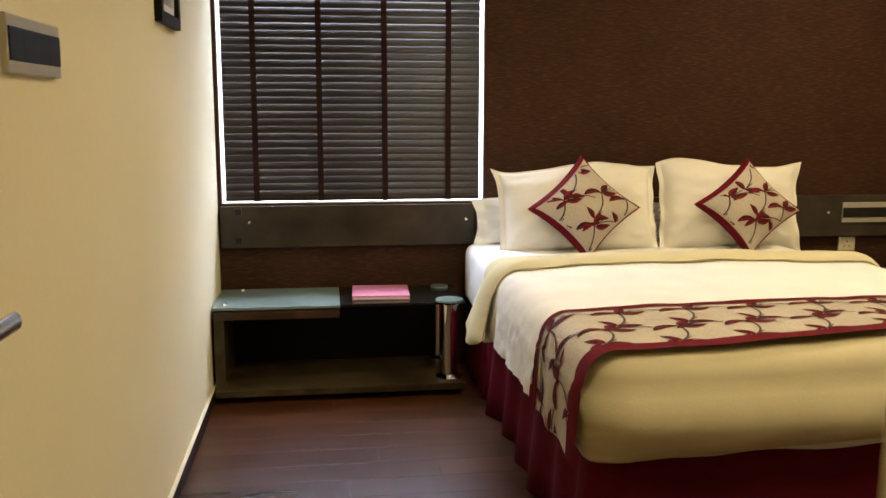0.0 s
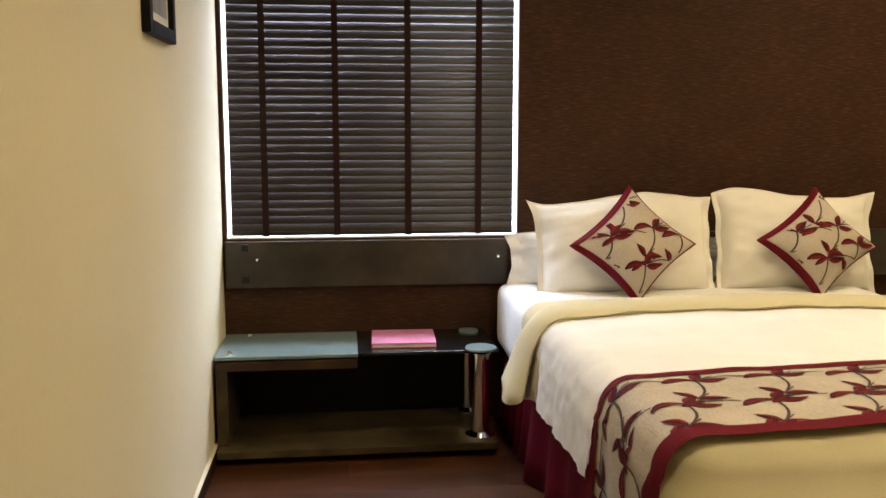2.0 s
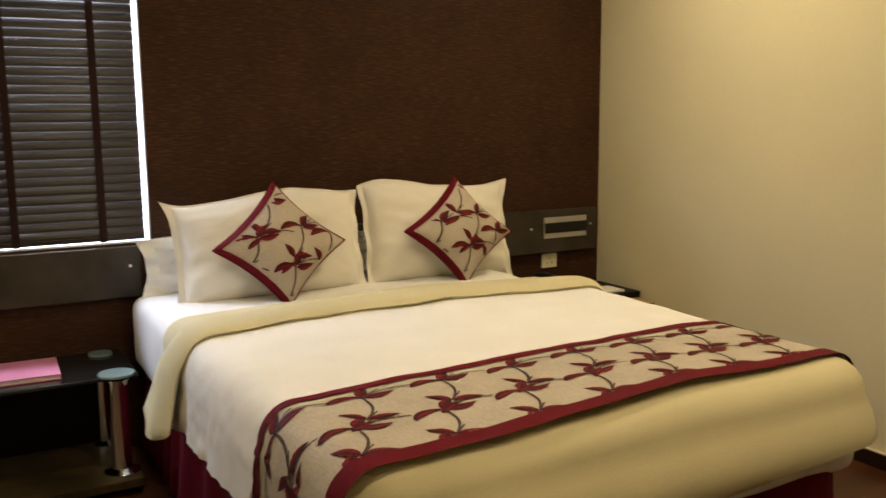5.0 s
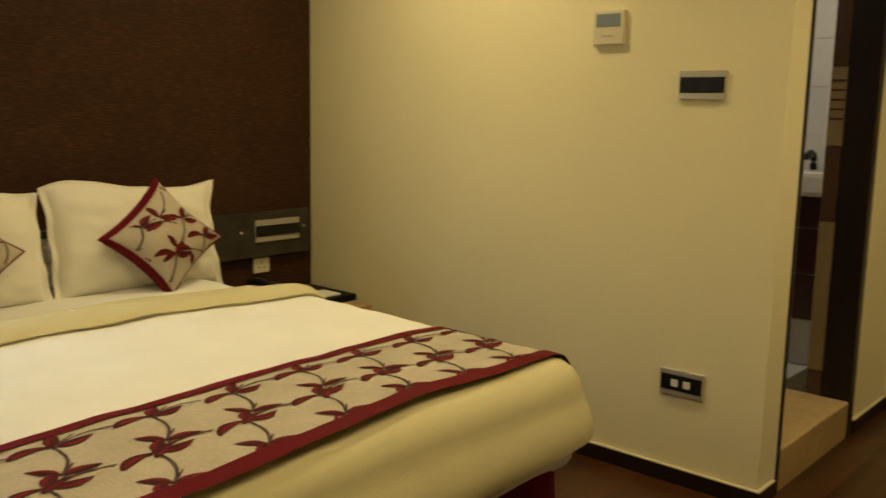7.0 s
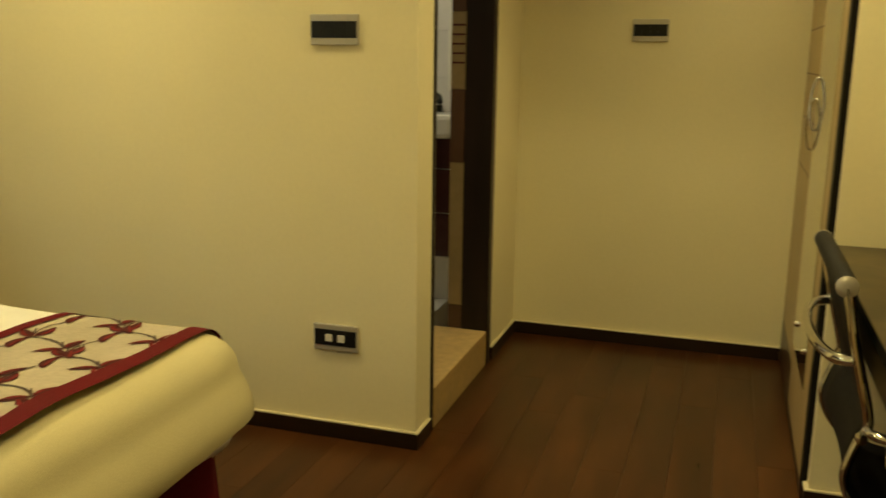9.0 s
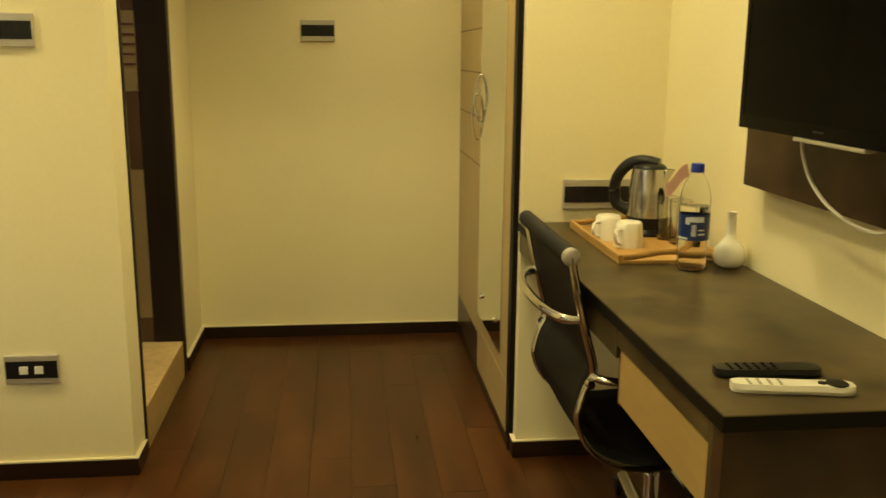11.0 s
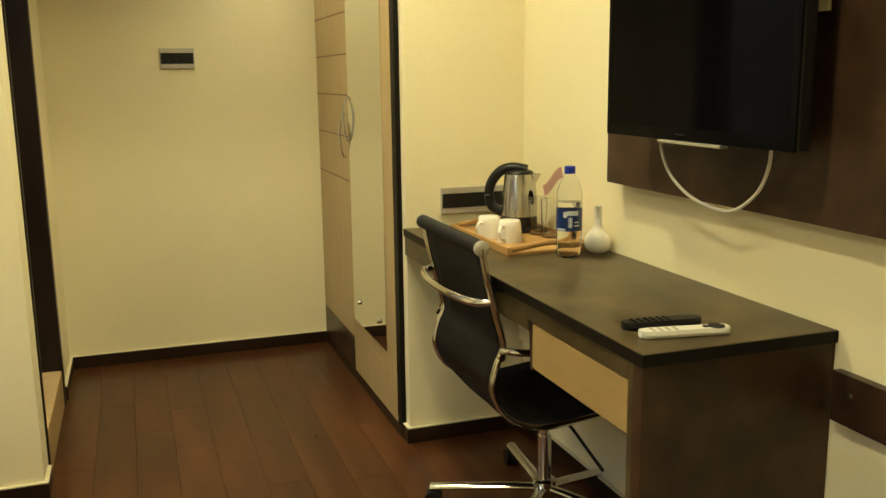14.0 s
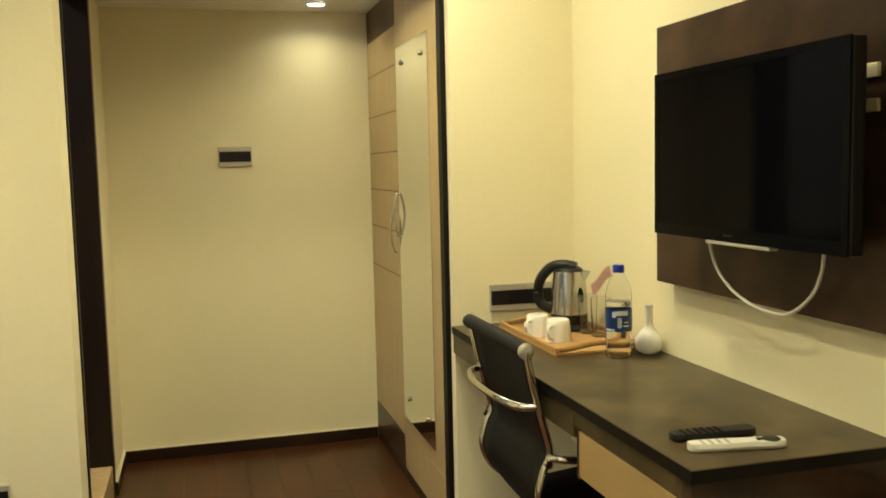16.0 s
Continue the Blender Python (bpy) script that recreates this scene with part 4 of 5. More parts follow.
part("body", boxes((2.36, 2.50, 3.79, 3.95, 0.428, 0.475), bevel=0.012), BLACKPL, ph)
part("handset", sweep(bmesh.new(), smooth_line([(2.375, 3.80, 0.487), (2.375, 3.84, 0.495), (2.375, 3.90, 0.495), (2.375, 3.94, 0.487)]), 0.035, 0.028), BLACKPL, ph, "", True)
np_ = thing("notepad", (2.60, 3.75, 0.428), "white notepad on the cabinet top", "notepad")
part("pad", boxes((2.55, 2.66, 3.69, 3.80, 0.428, 0.436), bevel=0.001), PAGES, np_)

# ---- desk ----
DX0, DX1, DY0, DY1, DZ = 1.298, 2.756 - 0.001, SOUTH + 0.001, 0.731, 0.77
desk = thing("desk", (2.0, 0.5, 0), "dark mottled laminate writing desk with tan drawer", "desk")
part("top", boxes((DX0, DX1, DY0, DY1, DZ - 0.022, DZ), bevel=0.002), LAMINATE, desk)
part("edge_band", boxes((DX0 - 0.0015, DX0, DY0, DY1 + 0.0015, DZ - 0.024, DZ - 0.001), (DX0, DX1, DY1, DY1 + 0.0015, DZ - 0.024, DZ - 0.001)), BLACKEDGE, desk, "black edge band")
part("apron", boxes((1.79, DX1, DY1 - 0.026, DY1 - 0.003, DZ - 0.088, DZ - 0.022), bevel=0.002), LAMINATE, desk)
part("side_panel", boxes((DX0 + 0.004, DX0 + 0.036, DY0, DY1 - 0.004, FLOOR, DZ - 0.022), bevel=0.002), LAMDARK, desk, "dark laminate side panel")
part("front_stile", boxes((DX0 + 0.036, DX0 + 0.054, DY1 - 0.03, DY1 - 0.004, FLOOR, DZ - 0.022), bevel=0.002), LAMINATE, desk)
part("front_rail", boxes((DX0 + 0.054, 1.79, DY1 - 0.03, DY1 - 0.004, DZ - 0.062, DZ - 0.022), bevel=0.002), LAMINATE, desk)
part("drawer_box", boxes((DX0 + 0.052, 1.775, DY0 + 0.02, DY1 - 0.022, 0.594, 0.706)), LAMDARK, desk)
part("inner_panel", boxes((1.775, 1.79, DY0 + 0.02, DY1 - 0.01, 0.590, DZ - 0.022)), LAMDARK, desk)
# black backing, a little larger than the drawer, paints the shadow in its gap
part("drawer_gap", boxes((DX0 + 0.0545, 1.774, DY1 - 0.022, DY1 - 0.012, 0.594, 0.7075)), BLACKEDGE, desk, "black backing as the shadow line round the drawer")
part("drawer", boxes((DX0 + 0.058, 1.770, DY1 - 0.022, DY1 - 0.006, 0.599, 0.7035), bevel=0.002), TAN, desk, "tan drawer front")
part("modesty_panel", boxes((DX0 + 0.036, DX1, DY0, DY0 + 0.016, 0.35, DZ - 0.022)), PAINT, desk)

lb = thing("wall_rail", (0.7, SOUTH, 0.6), "dark brown laminate wall rail with screws", "panel")
part("board", boxes((0.34, 1.284, SOUTH, SOUTH + 0.022, 0.598, 0.698), bevel=0.002), LAMDARK, lb)
for sx in (1.235, 0.8, 0.40):
    part("screw_cap", lathe(bmesh.new(), [(0, 0.004), (0.005, 0.003), (0.006, 0)], pose(sx, SOUTH + 0.022, 0.66, -90), 12), CHROME, lb, "", True)

# ---- television on its panel ----
tp = thing("wall_panel", (1.6, SOUTH, 0.973), "dark brown mottled laminate board on the wall", "panel")
part("board", boxes((1.07, 2.111, SOUTH, SOUTH + 0.048, 0.973, 1.628), bevel=0.002), LAMDARK, tp)
tv = thing("television", (1.59, 0.42, 1.113), "flat black television hung on the wall panel", "television")
TX0, TX1, TZ0, TZ1, TY = 1.280, 1.941, 1.116, 1.490, 0.447
part("housing", boxes((TX0, TX1, TY - 0.035, TY - 0.004, TZ0, TZ1), bevel=0.006), BLACKPL, tv)
part("back_bulge", boxes((TX0 + 0.12, TX1 - 0.12, SOUTH + 0.062, TY - 0.035, TZ0 + 0.05, TZ1 - 0.06), bevel=0.012), BLACKPL, tv)
part("bezel", boxes((TX0, TX0 + 0.016, TY - 0.004, TY, TZ0, TZ1), (TX1 - 0.016, TX1, TY - 0.004, TY, TZ0, TZ1), (TX0 + 0.016, TX1 - 0.016, TY - 0.004, TY, TZ0, TZ0 + 0.026), (TX0 + 0.016, TX1 - 0.016, TY - 0.004, TY, TZ1 - 0.016, TZ1)), BEZEL, tv)
part("screen", boxes((TX0 + 0.016, TX1 - 0.016, TY - 0.004, TY - 0.0012, TZ0 + 0.026, TZ1 - 0.016)), GLOSSBLACK, tv, "glossy black screen")
part("badge", boxes((1.615, 1.650, TY, TY + 0.0008, TZ0 + 0.011, TZ0 + 0.015)), BLACKPL, tv)
part("bracket", boxes((1.45, 1.75, SOUTH + 0.048, SOUTH + 0.062, 1.20, 1.42), bevel=0.002), BLACKPL, tv)
part("lower_bar", boxes((1.492, 1.715, TY - 0.02, TY + 0.002, TZ0 - 0.008, TZ0 - 0.001), bevel=0.002), SATIN, tv, "thin silver bar under the screen")
cab = thing("cable", (1.6, 0.38, 1.0), "white cable hanging in a loop under the television", "cable")
part("cord", sweep(bmesh.new(), smooth_line([(1.80, 0.385, 1.118), (1.795, 0.384, 1.08), (1.765, 0.380, 1.03), (1.70, 0.376, 0.99), (1.61, 0.374, 0.970), (1.53, 0.374, 0.976), (1.46, 0.377, 1.02), (1.425, 0.382, 1.07), (1.415, 0.384, 1.118)], 8), 0.0075, 0.0075), WHITEPL, cab, "", True)
for k, (za, zb) in enumerate(((1.425, 1.450), (1.365, 1.388))):
    sp = thing("wall_socket", (1.344, SOUTH + 0.048, za), "small ivory socket on the television panel", "socket")
    part("plate", boxes((1.322, 1.366, SOUTH + 0.048, SOUTH + 0.056, za, zb), bevel=0.002), IVORYPL, sp)

# ---- wardrobe ----
wd = thing("wardrobe", (3.43, 0.5, 0), "light wood wardrobe with dark plinth and mirror door", "wardrobe")
WX0, WX1, WM = 2.802, PASS_E - 0.002, 3.47
part("carcass", boxes((WX0, WX1, 0.182, WARD - 0.022, FLOOR, PASS_H - 0.002)), LAMDARK, wd)
part("plinth", boxes((WX0, WX1, WARD - 0.022, WARD - 0.002, FLOOR, 0.062), bevel=0.002), SKIRT, wd)
part("edge_post", boxes((WX0, 2.850, WARD - 0.022, WARD - 0.002, 0.062, PASS_H - 0.003), bevel=0.002), BLACKEDGE, wd, "black edge strip")
left_door = part("door", boxes((WM + 0.002, WX1 - 0.003, WARD - 0.022, WARD - 0.001, 0.205, 1.842), bevel=0.002), OAK, wd, "pale wood door with grooves")
for gz in (1.511, 1.351, 1.192, 1.029, 0.852, 1.69):
    part("groove", boxes((WM + 0.002, WX1 - 0.003, WARD - 0.0012, WARD - 0.0002, gz - 0.0025, gz + 0.0025)), GROOVE, left_door)
part("lower_panel", boxes((WM + 0.002, WX1 - 0.003, WARD - 0.022, WARD - 0.001, 0.064, 0.203), bevel=0.002), LAMDARK, wd, "dark lower panel")
part("upper_panel", boxes((WM + 0.002, WX1 - 0.003, WARD - 0.022, WARD - 0.001, 1.844, PASS_H - 0.003), bevel=0.002), LAMDARK, wd, "dark upper panel")
mdoor = part("door", boxes((2.851, WM - 0.002, WARD - 0.022, WARD - 0.001, 0.235, PASS_H - 0.003), bevel=0.002), OAK, wd, "pale wood door with a tall mirror")
part("lower_panel", boxes((2.851, WM - 0.002, WARD - 0.022, WARD - 0.001, 0.064, 0.233), bevel=0.002), OAK, wd)
part("mirror", boxes((2.955, WM - 0.030, WARD - 0.001, WARD + 0.004, 0.292, 1.745), bevel=0.001), MIRROR, mdoor, "tall frameless mirror")
for mx in (3.045, WM - 0.125):
    for mz in (0.383, 1.68):
        part("mirror_clip", lathe(bmesh.new(), [(0, 0.010), (0.008, 0.009), (0.010, 0.004), (0.010, 0)], pose(mx, WARD + 0.004, mz, -90), 14), CHROME, mdoor, "chrome mirror stud", True)
for hx, door_part in ((WM + 0.045, left_door), (WM - 0.028, mdoor)):
    zc = 1.03 if hx > WM else 1.10
    part("handle", sweep(bmesh.new(), smooth_line([(hx, WARD - 0.001, zc - 0.085), (hx, WARD + 0.014, zc - 0.075), (hx, WARD + 0.026, zc), (hx, WARD + 0.014, zc + 0.075), (hx, WARD - 0.001, zc + 0.085)], 5), 0.009, 0.008, 8, (1, 0, 0)), STEEL, door_part, "curved chrome handle", True)

# ---- things on the desk ----
tray = thing("tray", (2.43, 0.47, DZ), "light bamboo serving tray with raised rim", "tray")
TA, TB, TC, TD = 2.20, 2.665, 0.338, 0.600
part("bottom", boxes((TA, TB, TC, TD, DZ, DZ + 0.008), bevel=0.002), TRAYWOOD, tray)
for dims in ((TA, TB, TC, TC + 0.010), (TA, TB, TD - 0.010, TD)):
    part("rim", boxes((*dims, DZ + 0.008, DZ + 0.023), bevel=0.003), TRAYWOOD, tray)
for a in (TA, TB - 0.010):
    bm = sweep(bmesh.new(), [Vector((a + 0.005, TC + 0.012 + (TD - TC - 0.024) * t, DZ + 0.016 + 0.012 * math.sin(math.pi * t) ** 2)) for t in steps(0, 1, 16)], 0.008, 0.015, 8)
    part("rim", bm, TRAYWOOD, tray, "wavy end rim", True)

ket = thing("kettle", (2.552, 0.400, DZ + 0.008), "brushed steel electric kettle with black handle", "kettle")
KX, KY, KZ = 2.530, 0.418, DZ + 0.008
part("power_base", lathe(bmesh.new(), [(0, 0), (0.060, 0), (0.062, 0.008), (0.057, 0.018), (0, 0.018)], pose(KX, KY, KZ), 32), BLACKPL, ket, "", True)
part("lower_ring", lathe(bmesh.new(), [(0, 0.018), (0.055, 0.018), (0.057, 0.024), (0.0565, 0.050), (0, 0.050)], pose(KX, KY, KZ), 32), BLACKPL, ket, "", True)
part("jug", lathe(bmesh.new(), [(0, 0.050), (0.056, 0.050), (0.0555, 0.085), (0.053, 0.130), (0.048, 0.168), (0.045, 0.180), (0, 0.181)], pose(KX, KY, KZ), 36), STEEL, ket, "brushed steel jug", True)
part("lid", lathe(bmesh.new(), [(0.045, 0.180), (0.043, 0.186), (0.034, 0.192), (0.014, 0.195), (0, 0.195)], pose(KX, KY, KZ), 32), BLACKPL, ket, "black lid", True)
spout = bmesh.new()
sheet(spout, lambda a, h: Vector((KX, KY, KZ)) + Vector((-0.55, -0.835, 0)) * (0.044 + (h * 0.024) * math.cos(a) ** 2) + Vector((-0.835, 0.55, 0)) * (0.026 * math.sin(a) * (1 - 0.3 * h)) + Vector((0, 0, 0.136 + 0.044 * h)), steps(-1.35, 1.35, 10), steps(0, 1, 5))
part("spout", spout, STEEL, ket, "", True).modifiers.new("thickness", "SOLIDIFY").thickness = 0.002
hv = Vector((0.55, 0.835, 0))
k0 = Vector((KX, KY, KZ))
hl = [k0 + hv * r + Vector((0, 0, h)) for r, h in ((-0.024, 0.192), (0.020, 0.199), (0.058, 0.188), (0.086, 0.156), (0.096, 0.118), (0.088, 0.078), (0.052, 0.058))]
part("handle", sweep(bmesh.new(), smooth_line(hl, 6), 0.036, 0.032, 12), BLACKPL, ket, "thick black loop handle", True)
gw = bmesh.new()
lathe(gw, [(0, 0.001), (0.013, 0.001), (0.013, 0)], Matrix.Translation(k0 + Vector((-0.0522, -0.0166, 0.112))) @ Vector((-0.952, -0.303, 0.16)).to_track_quat("Z", "Y").to_matrix().to_4x4() @ Matrix.Diagonal((0.75, 1.9, 1, 1)), 18)
part("water_gauge", gw, GLOSSBLACK, ket, "dark oval water gauge", True)


def mug(cx, cy, turn):
    ob = thing("cup", (cx, cy, DZ + 0.008), "white ceramic cup turned upside down on tray", "cup", "cups on the tray")
    body = lathe(bmesh.new(), [(0.033, 0.0), (0.0375, 0.0), (0.0375, 0.004), (0.0345, 0.048), (0.0325, 0.060), (0.029, 0.064), (0, 0.065)], pose(cx, cy, DZ + 0.008), 28)
    part("bowl", body, CERAMIC, ob, "", True)
    d = Vector((math.cos(turn), math.sin(turn), 0))
    c = Vector((cx, cy, DZ + 0.008))
    part("handle", sweep(bmesh.new(), smooth_line([c + d * r + Vector((0, 0, h)) for r, h in ((0.032, 0.048), (0.052, 0.049), (0.061, 0.034), (0.054, 0.016), (0.037, 0.010))], 5), 0.010, 0.007, 8), CERAMIC, ob, "", True)


mug(2.462, 0.548, math.radians(122))
mug(2.368, 0.522, math.radians(128))


def tumbler(cx, cy):
    ob = thing("drinking_glass", (cx, cy, DZ + 0.008), "clear drinking glass standing on tray", "glass", "glasses on the tray")
    part("glass", lathe(bmesh.new(), [(0, 0), (0.0245, 0), (0.029, 0.113), (0.0275, 0.114), (0.0228, 0.012), (0, 0.010)], pose(cx, cy, DZ + 0.008), 28), TUMBLER, ob, "", True)


tumbler(2.448, 0.392)
tumbler(2.388, 0.380)

bot = thing("water_bottle", (2.135, 0.447, DZ), "clear plastic water bottle with blue label and cap", "bottle")
BM0 = pose(2.135, 0.447, DZ)
outer = [(0, 0.004), (0.024, 0.0), (0.032, 0.004), (0.035, 0.014), (0.034, 0.028), (0.035, 0.034), (0.034, 0.042), (0.035, 0.050), (0.034, 0.060), (0.035, 0.070), (0.0342, 0.073), (0.0342, 0.136), (0.035, 0.139), (0.035, 0.150), (0.034, 0.154), (0.035, 0.164), (0.033, 0.182), (0.025, 0.206), (0.0155, 0.222), (0.0130, 0.231)]
part("bottle_wall", lathe(bmesh.new(), outer + [(0.0120, 0.231)] + [(max(r - 0.0012, 0), h + 0.0012) for r, h in outer[::-1]][1:], BM0, 30), CLEAR, bot, "", True)
part("water", lathe(bmesh.new(), [(0, 0.006)] + [(r - 0.0020, h + 0.002) for r, h in outer[2:14]] + [(0, 0.152)], BM0, 30), WATER, bot, "", True)
lab = part("label", lathe(bmesh.new(), [(0.0352, 0.075), (0.0355, 0.075), (0.0355, 0.135), (0.0352, 0.135)], BM0, 30), LABELBLUE, bot, "blue printed label", True)
lp = bmesh.new()
for a0, a1, z0, z1 in ((2.62, 2.68, 0.085, 0.112), (2.72, 2.84, 0.085, 0.112), (2.88, 2.92, 0.085, 0.112), (2.2, 2.5, 0.112, 0.128), (3.05, 3.5, 0.088, 0.092), (3.05, 3.45, 0.098, 0.101), (1.6, 2.4, 0.077, 0.082), (2.5, 3.4, 0.118, 0.130)):
    sheet(lp, lambda a, h: BM0 @ Vector((0.0358 * math.cos(a), 0.0358 * math.sin(a), h)), steps(a0, a1, 5), [z0, z1])
part("print", lp, LABELWHITE, lab, "pale print marks")
part("cap", lathe(bmesh.new(), [(0.0145, 0.228), (0.0150, 0.230), (0.0150, 0.246), (0.0135, 0.248), (0, 0.248)], BM0, 24), CAPBLUE, bot, "blue screw cap", True)
tg = bmesh.new()
sheet(tg, lambda u, v: Vector((2.135 + 0.008 + 0.040 * u, 0.447 + 0.018 + 0.036 * u, DZ + 0.232 - 0.052 * u + 0.005 * math.sin(u * 6))) + Vector((-0.004, 0.008, 0.030)) * v, steps(0, 1, 8), [-0.5, 0.5])
part("tag", tg, PINK, bot, "pink paper tag").modifiers.new("thickness", "SOLIDIFY").thickness = 0.0008

vs = thing("vase", (2.158, 0.346, DZ), "small white ceramic bud vase with thin neck", "vase")
part("vase_body", lathe(bmesh.new(), [(0, 0.0), (0.022, 0.0), (0.034, 0.010), (0.038, 0.028), (0.034, 0.046), (0.022, 0.060), (0.013, 0.070), (0.011, 0.085), (0.0105, 0.128), (0.012, 0.131), (0.0085, 0.131), (0.0075, 0.085), (0, 0.08)], pose(2.158, 0.346, DZ), 30), CERAMIC, vs, "", True)


def remote(name, label, x, y, ang, length, w, material, buttons, dark_end, rows=6):
    ob = thing(name, (x, y, DZ), label, "remote control")
    m = pose(x, y, DZ, 0, 0, ang)
    bm = bmesh.new()
    prof = [(-0.5, 0.45), (-0.48, 0.70), (-0.42, 0.90), (-0.2, 1.0), (0.12, 0.88), (0.36, 1.05), (0.45, 0.95), (0.49, 0.70), (0.5, 0.40)]
    line = []
    for fy_, fw in prof:
        line.append([bm.verts.new(m @ Vector((sx * w / 2 * fw, fy_ * length, hz))) for sx, hz in ((-0.85, 0.001), (0.85, 0.001), (1, 0.007), (0.8, 0.0145), (-0.8, 0.0145), (-1, 0.007))])
    for a, b in zip(line, line[1:]):
        for k in range(6):
            bm.faces.new((a[k], a[(k + 1) % 6], b[(k + 1) % 6], b[k]))
    bm.faces.new(line[0])
    bm.faces.new(line[-1][::-1])
    part("case", bm, material, ob, "", True)
    for i in range(rows):
        for j in range(3):
            cx, cy = (j - 1) * w * 0.24, -0.36 * length + i * 0.085 * length
            b = boxes((cx - 0.0032, cx + 0.0032, cy - 0.0026, cy + 0.0026, 0.0140, 0.0158), bevel=0.0008)
            bmesh.ops.transform(b, matrix=m, verts=b.verts)
            part("button", b, buttons, ob)
    if dark_end:
        b = lathe(bmesh.new(), [(0, 0.0160), (0.016, 0.0158), (0.017, 0.0140)], m @ pose(0, 0.36 * length, 0), 20)
        part("dial", b, BLACKPL, ob, "black round keypad", True)
        b = lathe(bmesh.new(), [(0, 0.0165), (0.006, 0.016), (0.0065, 0.0140)], m @ pose(0, 0.24 * length, 0), 14)
        part("dial", b, BLACKPL, ob, "", True)


remote("remote_control", "long black remote control on the desk", 1.449, 0.597, 176, 0.165, 0.044, BLACKPL, BEZEL, False)
remote("remote_control", "white remote control with black keys on the desk", 1.378, 0.592, 170, 0.178, 0.038, WHITEPL, SATIN, True, 4)

# ---- office chair ----
CX, CY = 2.14, 0.545
chair = thing("office_chair", (CX, CY, 0), "black mesh office chair with chrome frame", "office chair")
# side profile of the sling, from the front of the seat to the top of the back: y, z
PROFILE = [(0.29, 0.385), (0.343, 0.400), (0.438, 0.396), (0.544, 0.385), (0.625, 0.384), (0.692, 0.408), (0.733, 0.445), (0.755, 0.502), (0.743, 0.562), (0.726, 0.606), (0.744, 0.682), (0.764, 0.759), (0.784, 0.856)]
SW = 0.212
HX, HY = CX + 0.02, CY - 0.05
prof_line = smooth_line([(0, y, z) for y, z in PROFILE], 5)
bm = bmesh.new()
sheet(bm, lambda i, s: Vector((CX + s * SW, prof_line[int(i)].y - 0.010 * (1 - s * s) * (prof_line[int(i)].z > 0.43), prof_line[int(i)].z - 0.012 * (1 - s * s) * (prof_line[int(i)].z <= 0.43))), list(range(len(prof_line))), steps(-1, 1, 8))
sl = part("sling", bm, MESHBLACK, chair, "black ribbed mesh sling", True)
sl.modifiers.new("thickness", "SOLIDIFY").thickness = 0.012
for s in (-1, 1):
    sweepline = [Vector((CX + s * (SW + 0.008), q.y, q.z)) for q in prof_line]
    part("side_rail", sweep(bmesh.new(), sweepline, 0.014, 0.030, 10, (1, 0, 0)), CHROME, chair, "polished chrome side rail", True)
for y, z in (PROFILE[0], PROFILE[-1]):
    part("roll", rod(bmesh.new(), (CX - SW - 0.012, y, z), (CX + SW + 0.012, y, z), 0.019, 18), MESHBLACK, chair, "", True)
for s in (-1, 1):
    y, z = PROFILE[-1]
    part("end_cap", lathe(bmesh.new(), [(0.019, -0.004), (0.0195, 0.003), (0.016, 0.007), (0.007, 0.009), (0, 0.009)], Matrix.Translation((CX + s * (SW + 0.012), y, z)) @ pose(0, 0, 0, 0, 90 * s, 0), 18), SATIN, chair, "", True)
part("back_brace", sweep(bmesh.new(), smooth_line([(CX - SW - 0.008, 0.757, 0.722), (CX - SW + 0.02, 0.792, 0.719), (CX - 0.08, 0.815, 0.719), (CX + 0.08, 0.815, 0.719), (CX + SW - 0.02, 0.792, 0.719), (CX + SW + 0.008, 0.757, 0.722)], 6), 0.020, 0.022), CHROME, chair, "bowed chrome brace behind the back", True)
for s in (-1, 1):
    ax = CX + s * (SW + 0.018)
    arm = part("armrest", sweep(bmesh.new(), smooth_line([(ax, 0.728, 0.60), (ax + s * 0.03, 0.712, 0.602), (ax + s * 0.038, 0.65, 0.597), (ax + s * 0.038, 0.544, 0.597), (ax + s * 0.036, 0.47, 0.579), (ax + s * 0.02, 0.438, 0.517), (ax, 0.438, 0.411)], 6), 0.018, 0.018), CHROME, chair, "looped chrome armrest", True)
    # the near pad is ivory to paint in its cream highlight; the far one stays black
    part("pad", sweep(bmesh.new(), smooth_line([(ax + s * 0.038, 0.666, 0.611), (ax + s * 0.038, 0.587, 0.613), (ax + s * 0.038, 0.502, 0.609)], 5), 0.034, 0.014), IVORYPL if s < 0 else BLACKPL, arm, "", True)
    part("bolt", lathe(bmesh.new(), [(0, 0.016), (0.010, 0.014), (0.010, 0)], Matrix.Translation((CX + s * (SW + 0.014), 0.735, 0.585)) @ pose(0, 0, 0, 0, 90 * s, 0), 14), CHROME, chair, "", True)
part("seat_plate", boxes((CX - 0.09, CX + 0.09, 0.42, 0.64, 0.335, 0.372), bevel=0.006), BLACKPL, chair)
part("lever", sweep(bmesh.new(), smooth_line([(CX - 0.06, 0.51, 0.35), (CX - 0.14, 0.50, 0.34), (CX - 0.22, 0.48, 0.29), (CX - 0.27, 0.47, 0.262)], 5), 0.009, 0.009), BLACKPL, chair, "", True)
part("gas_post", lathe(bmesh.new(), [(0.020, 0.09), (0.020, 0.25), (0.0145, 0.25), (0.0145, 0.34)], pose(HX, HY, 0), 20), CHROME, chair, "", True)
part("post_sleeve", lathe(bmesh.new(), [(0.0, 0.28), (0.028, 0.28), (0.028, 0.336), (0, 0.336)], pose(HX, HY, 0), 20), BLACKPL, chair, "", True)
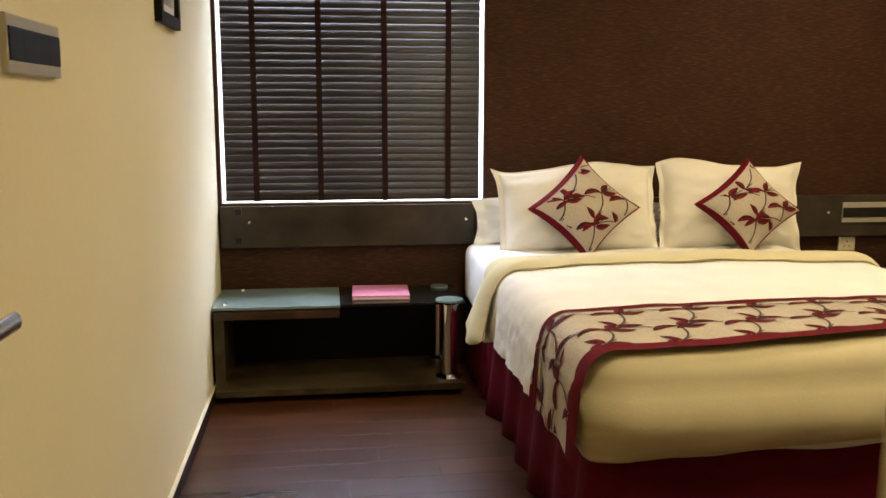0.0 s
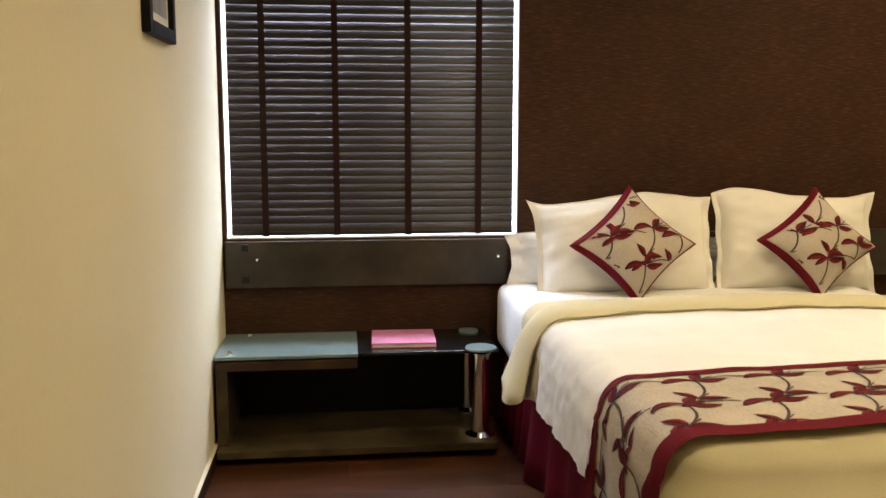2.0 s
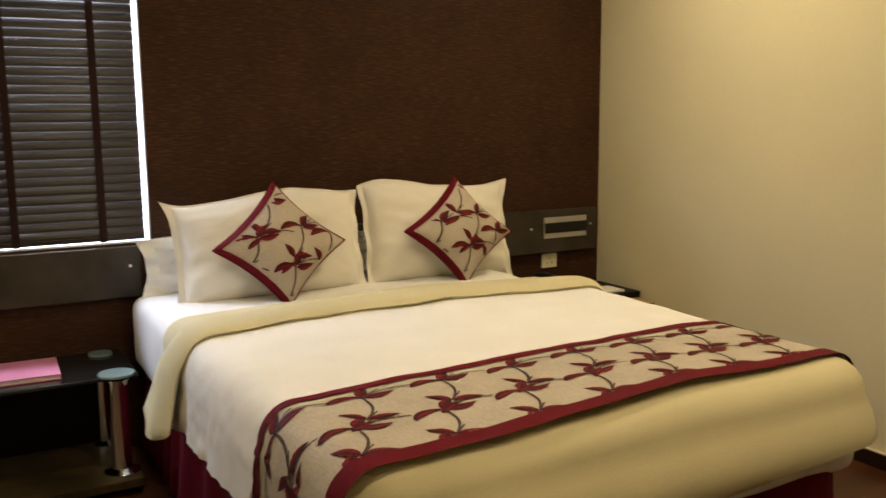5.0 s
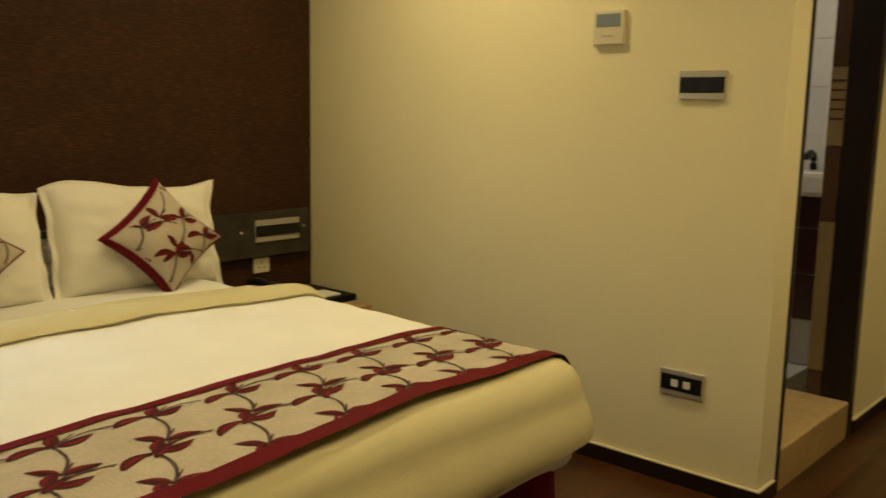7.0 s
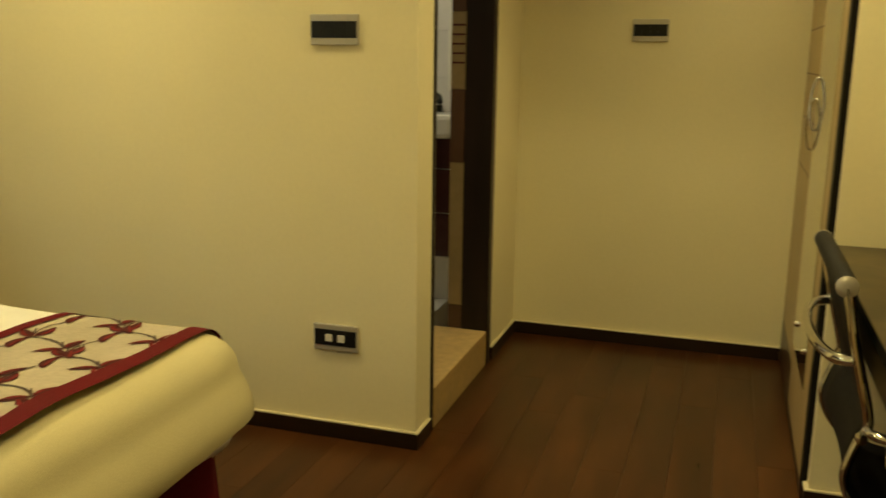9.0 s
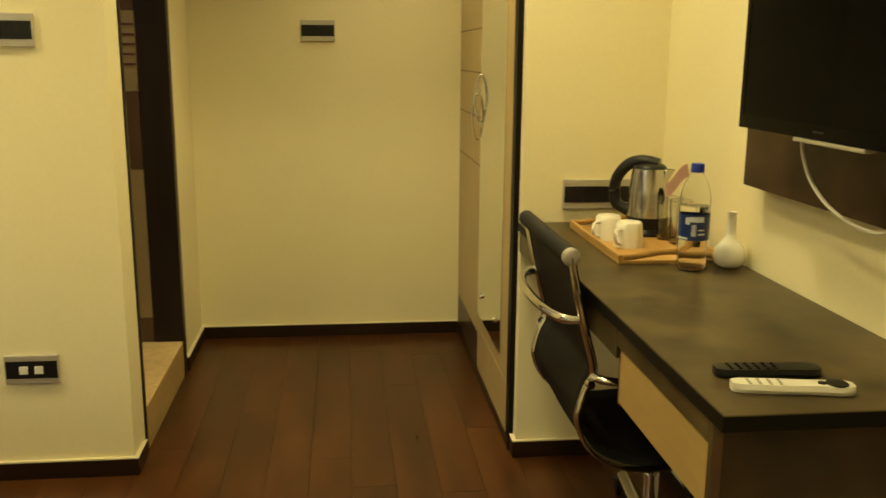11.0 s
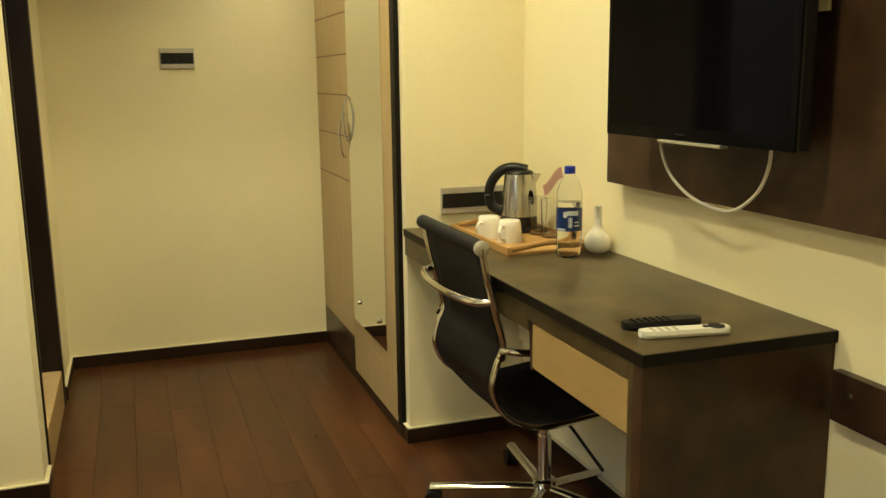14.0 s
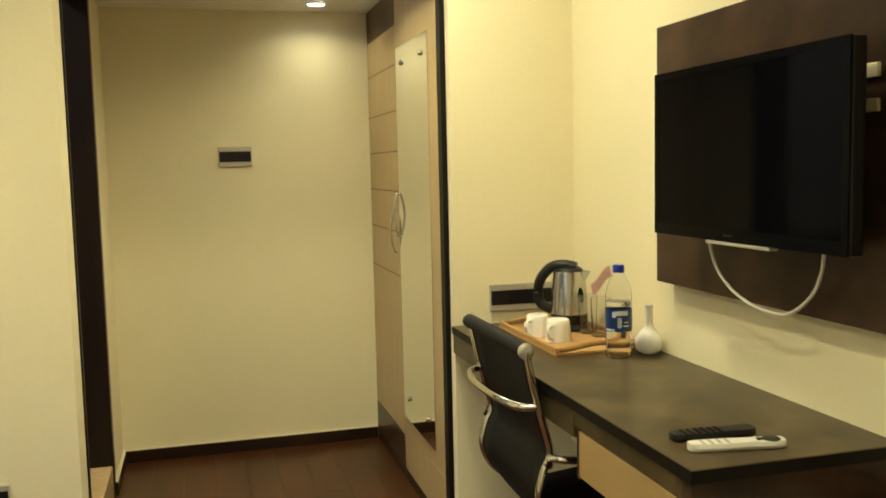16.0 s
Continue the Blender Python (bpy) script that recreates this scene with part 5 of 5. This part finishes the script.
part("hub", lathe(bmesh.new(), [(0, 0.065), (0.034, 0.065), (0.034, 0.115), (0.026, 0.12), (0, 0.12)], pose(HX, HY, 0), 20), CHROME, chair, "", True)
for k in range(5):
    a = radians(65 + 72 * k)
    d = Vector((math.cos(a), math.sin(a), 0))
    c = Vector((HX, HY, 0))
    part("base_leg", sweep(bmesh.new(), smooth_line([c + d * 0.03 + Vector((0, 0, 0.092)), c + d * 0.12 + Vector((0, 0, 0.090)), c + d * 0.33 + Vector((0, 0, 0.080))], 5), 0.034, 0.022), CHROME, chair, "polished chrome base leg", True)
    e = c + d * 0.322
    side = Vector((-d.y, d.x, 0))
    ca = part("caster", rod(bmesh.new(), e + Vector((0, 0, FLOOR + 0.036)), e + Vector((0, 0, 0.082)), 0.008), BLACKPL, chair, "black twin-wheel caster", True)
    for s in (-1, 1):
        part("wheel", rod(bmesh.new(), e + side * (0.006 * s) + Vector((0, 0, FLOOR + 0.025)), e + side * (0.022 * s) + Vector((0, 0, FLOOR + 0.025)), 0.025, 18), BLACKPL, ca, "", True)

chair.location.y += 0.007

# ---- floor planks ----
PL, PW = 1.22, 0.128
plank_mesh = {}
prng = random.Random(7)


def plank(x0, x1, y0, y1):
    key = (round(x1 - x0, 3), round(y1 - y0, 3))
    if key not in plank_mesh:
        bm = bmesh.new()
        w, h = key
        lo = [bm.verts.new(q) for q in ((0, 0, -0.008), (w, 0, -0.008), (w, h, -0.008), (0, h, -0.008))]
        hi = [bm.verts.new(q) for q in ((0.0004, 0.0004, 0), (w - 0.0004, 0.0004, 0), (w - 0.0004, h - 0.0004, 0), (0.0004, h - 0.0004, 0))]
        bm.faces.new(hi)
        for k in range(4):
            bm.faces.new((lo[k], lo[(k + 1) % 4], hi[(k + 1) % 4], hi[k]))
        me = bpy.data.meshes.new("plank")
        bm.to_mesh(me)
        bm.free()
        me.materials.append(PLANK)
        plank_mesh[key] = me
    ob = new("plank", plank_mesh[key])
    ob.parent = floor
    ob.location = (x0, y0, FLOOR)


y = -1.2
while y < NORTH - 0.01:
    y2 = min(y + PW, NORTH)
    x = WEST - prng.uniform(0, PL * 0.9)
    while x < PASS_E - 0.01:
        a, b = max(x, WEST), min(x + PL, PASS_E)
        if b - a > 0.03:
            plank(a, b, y, y2)
        x += PL
    y = y2
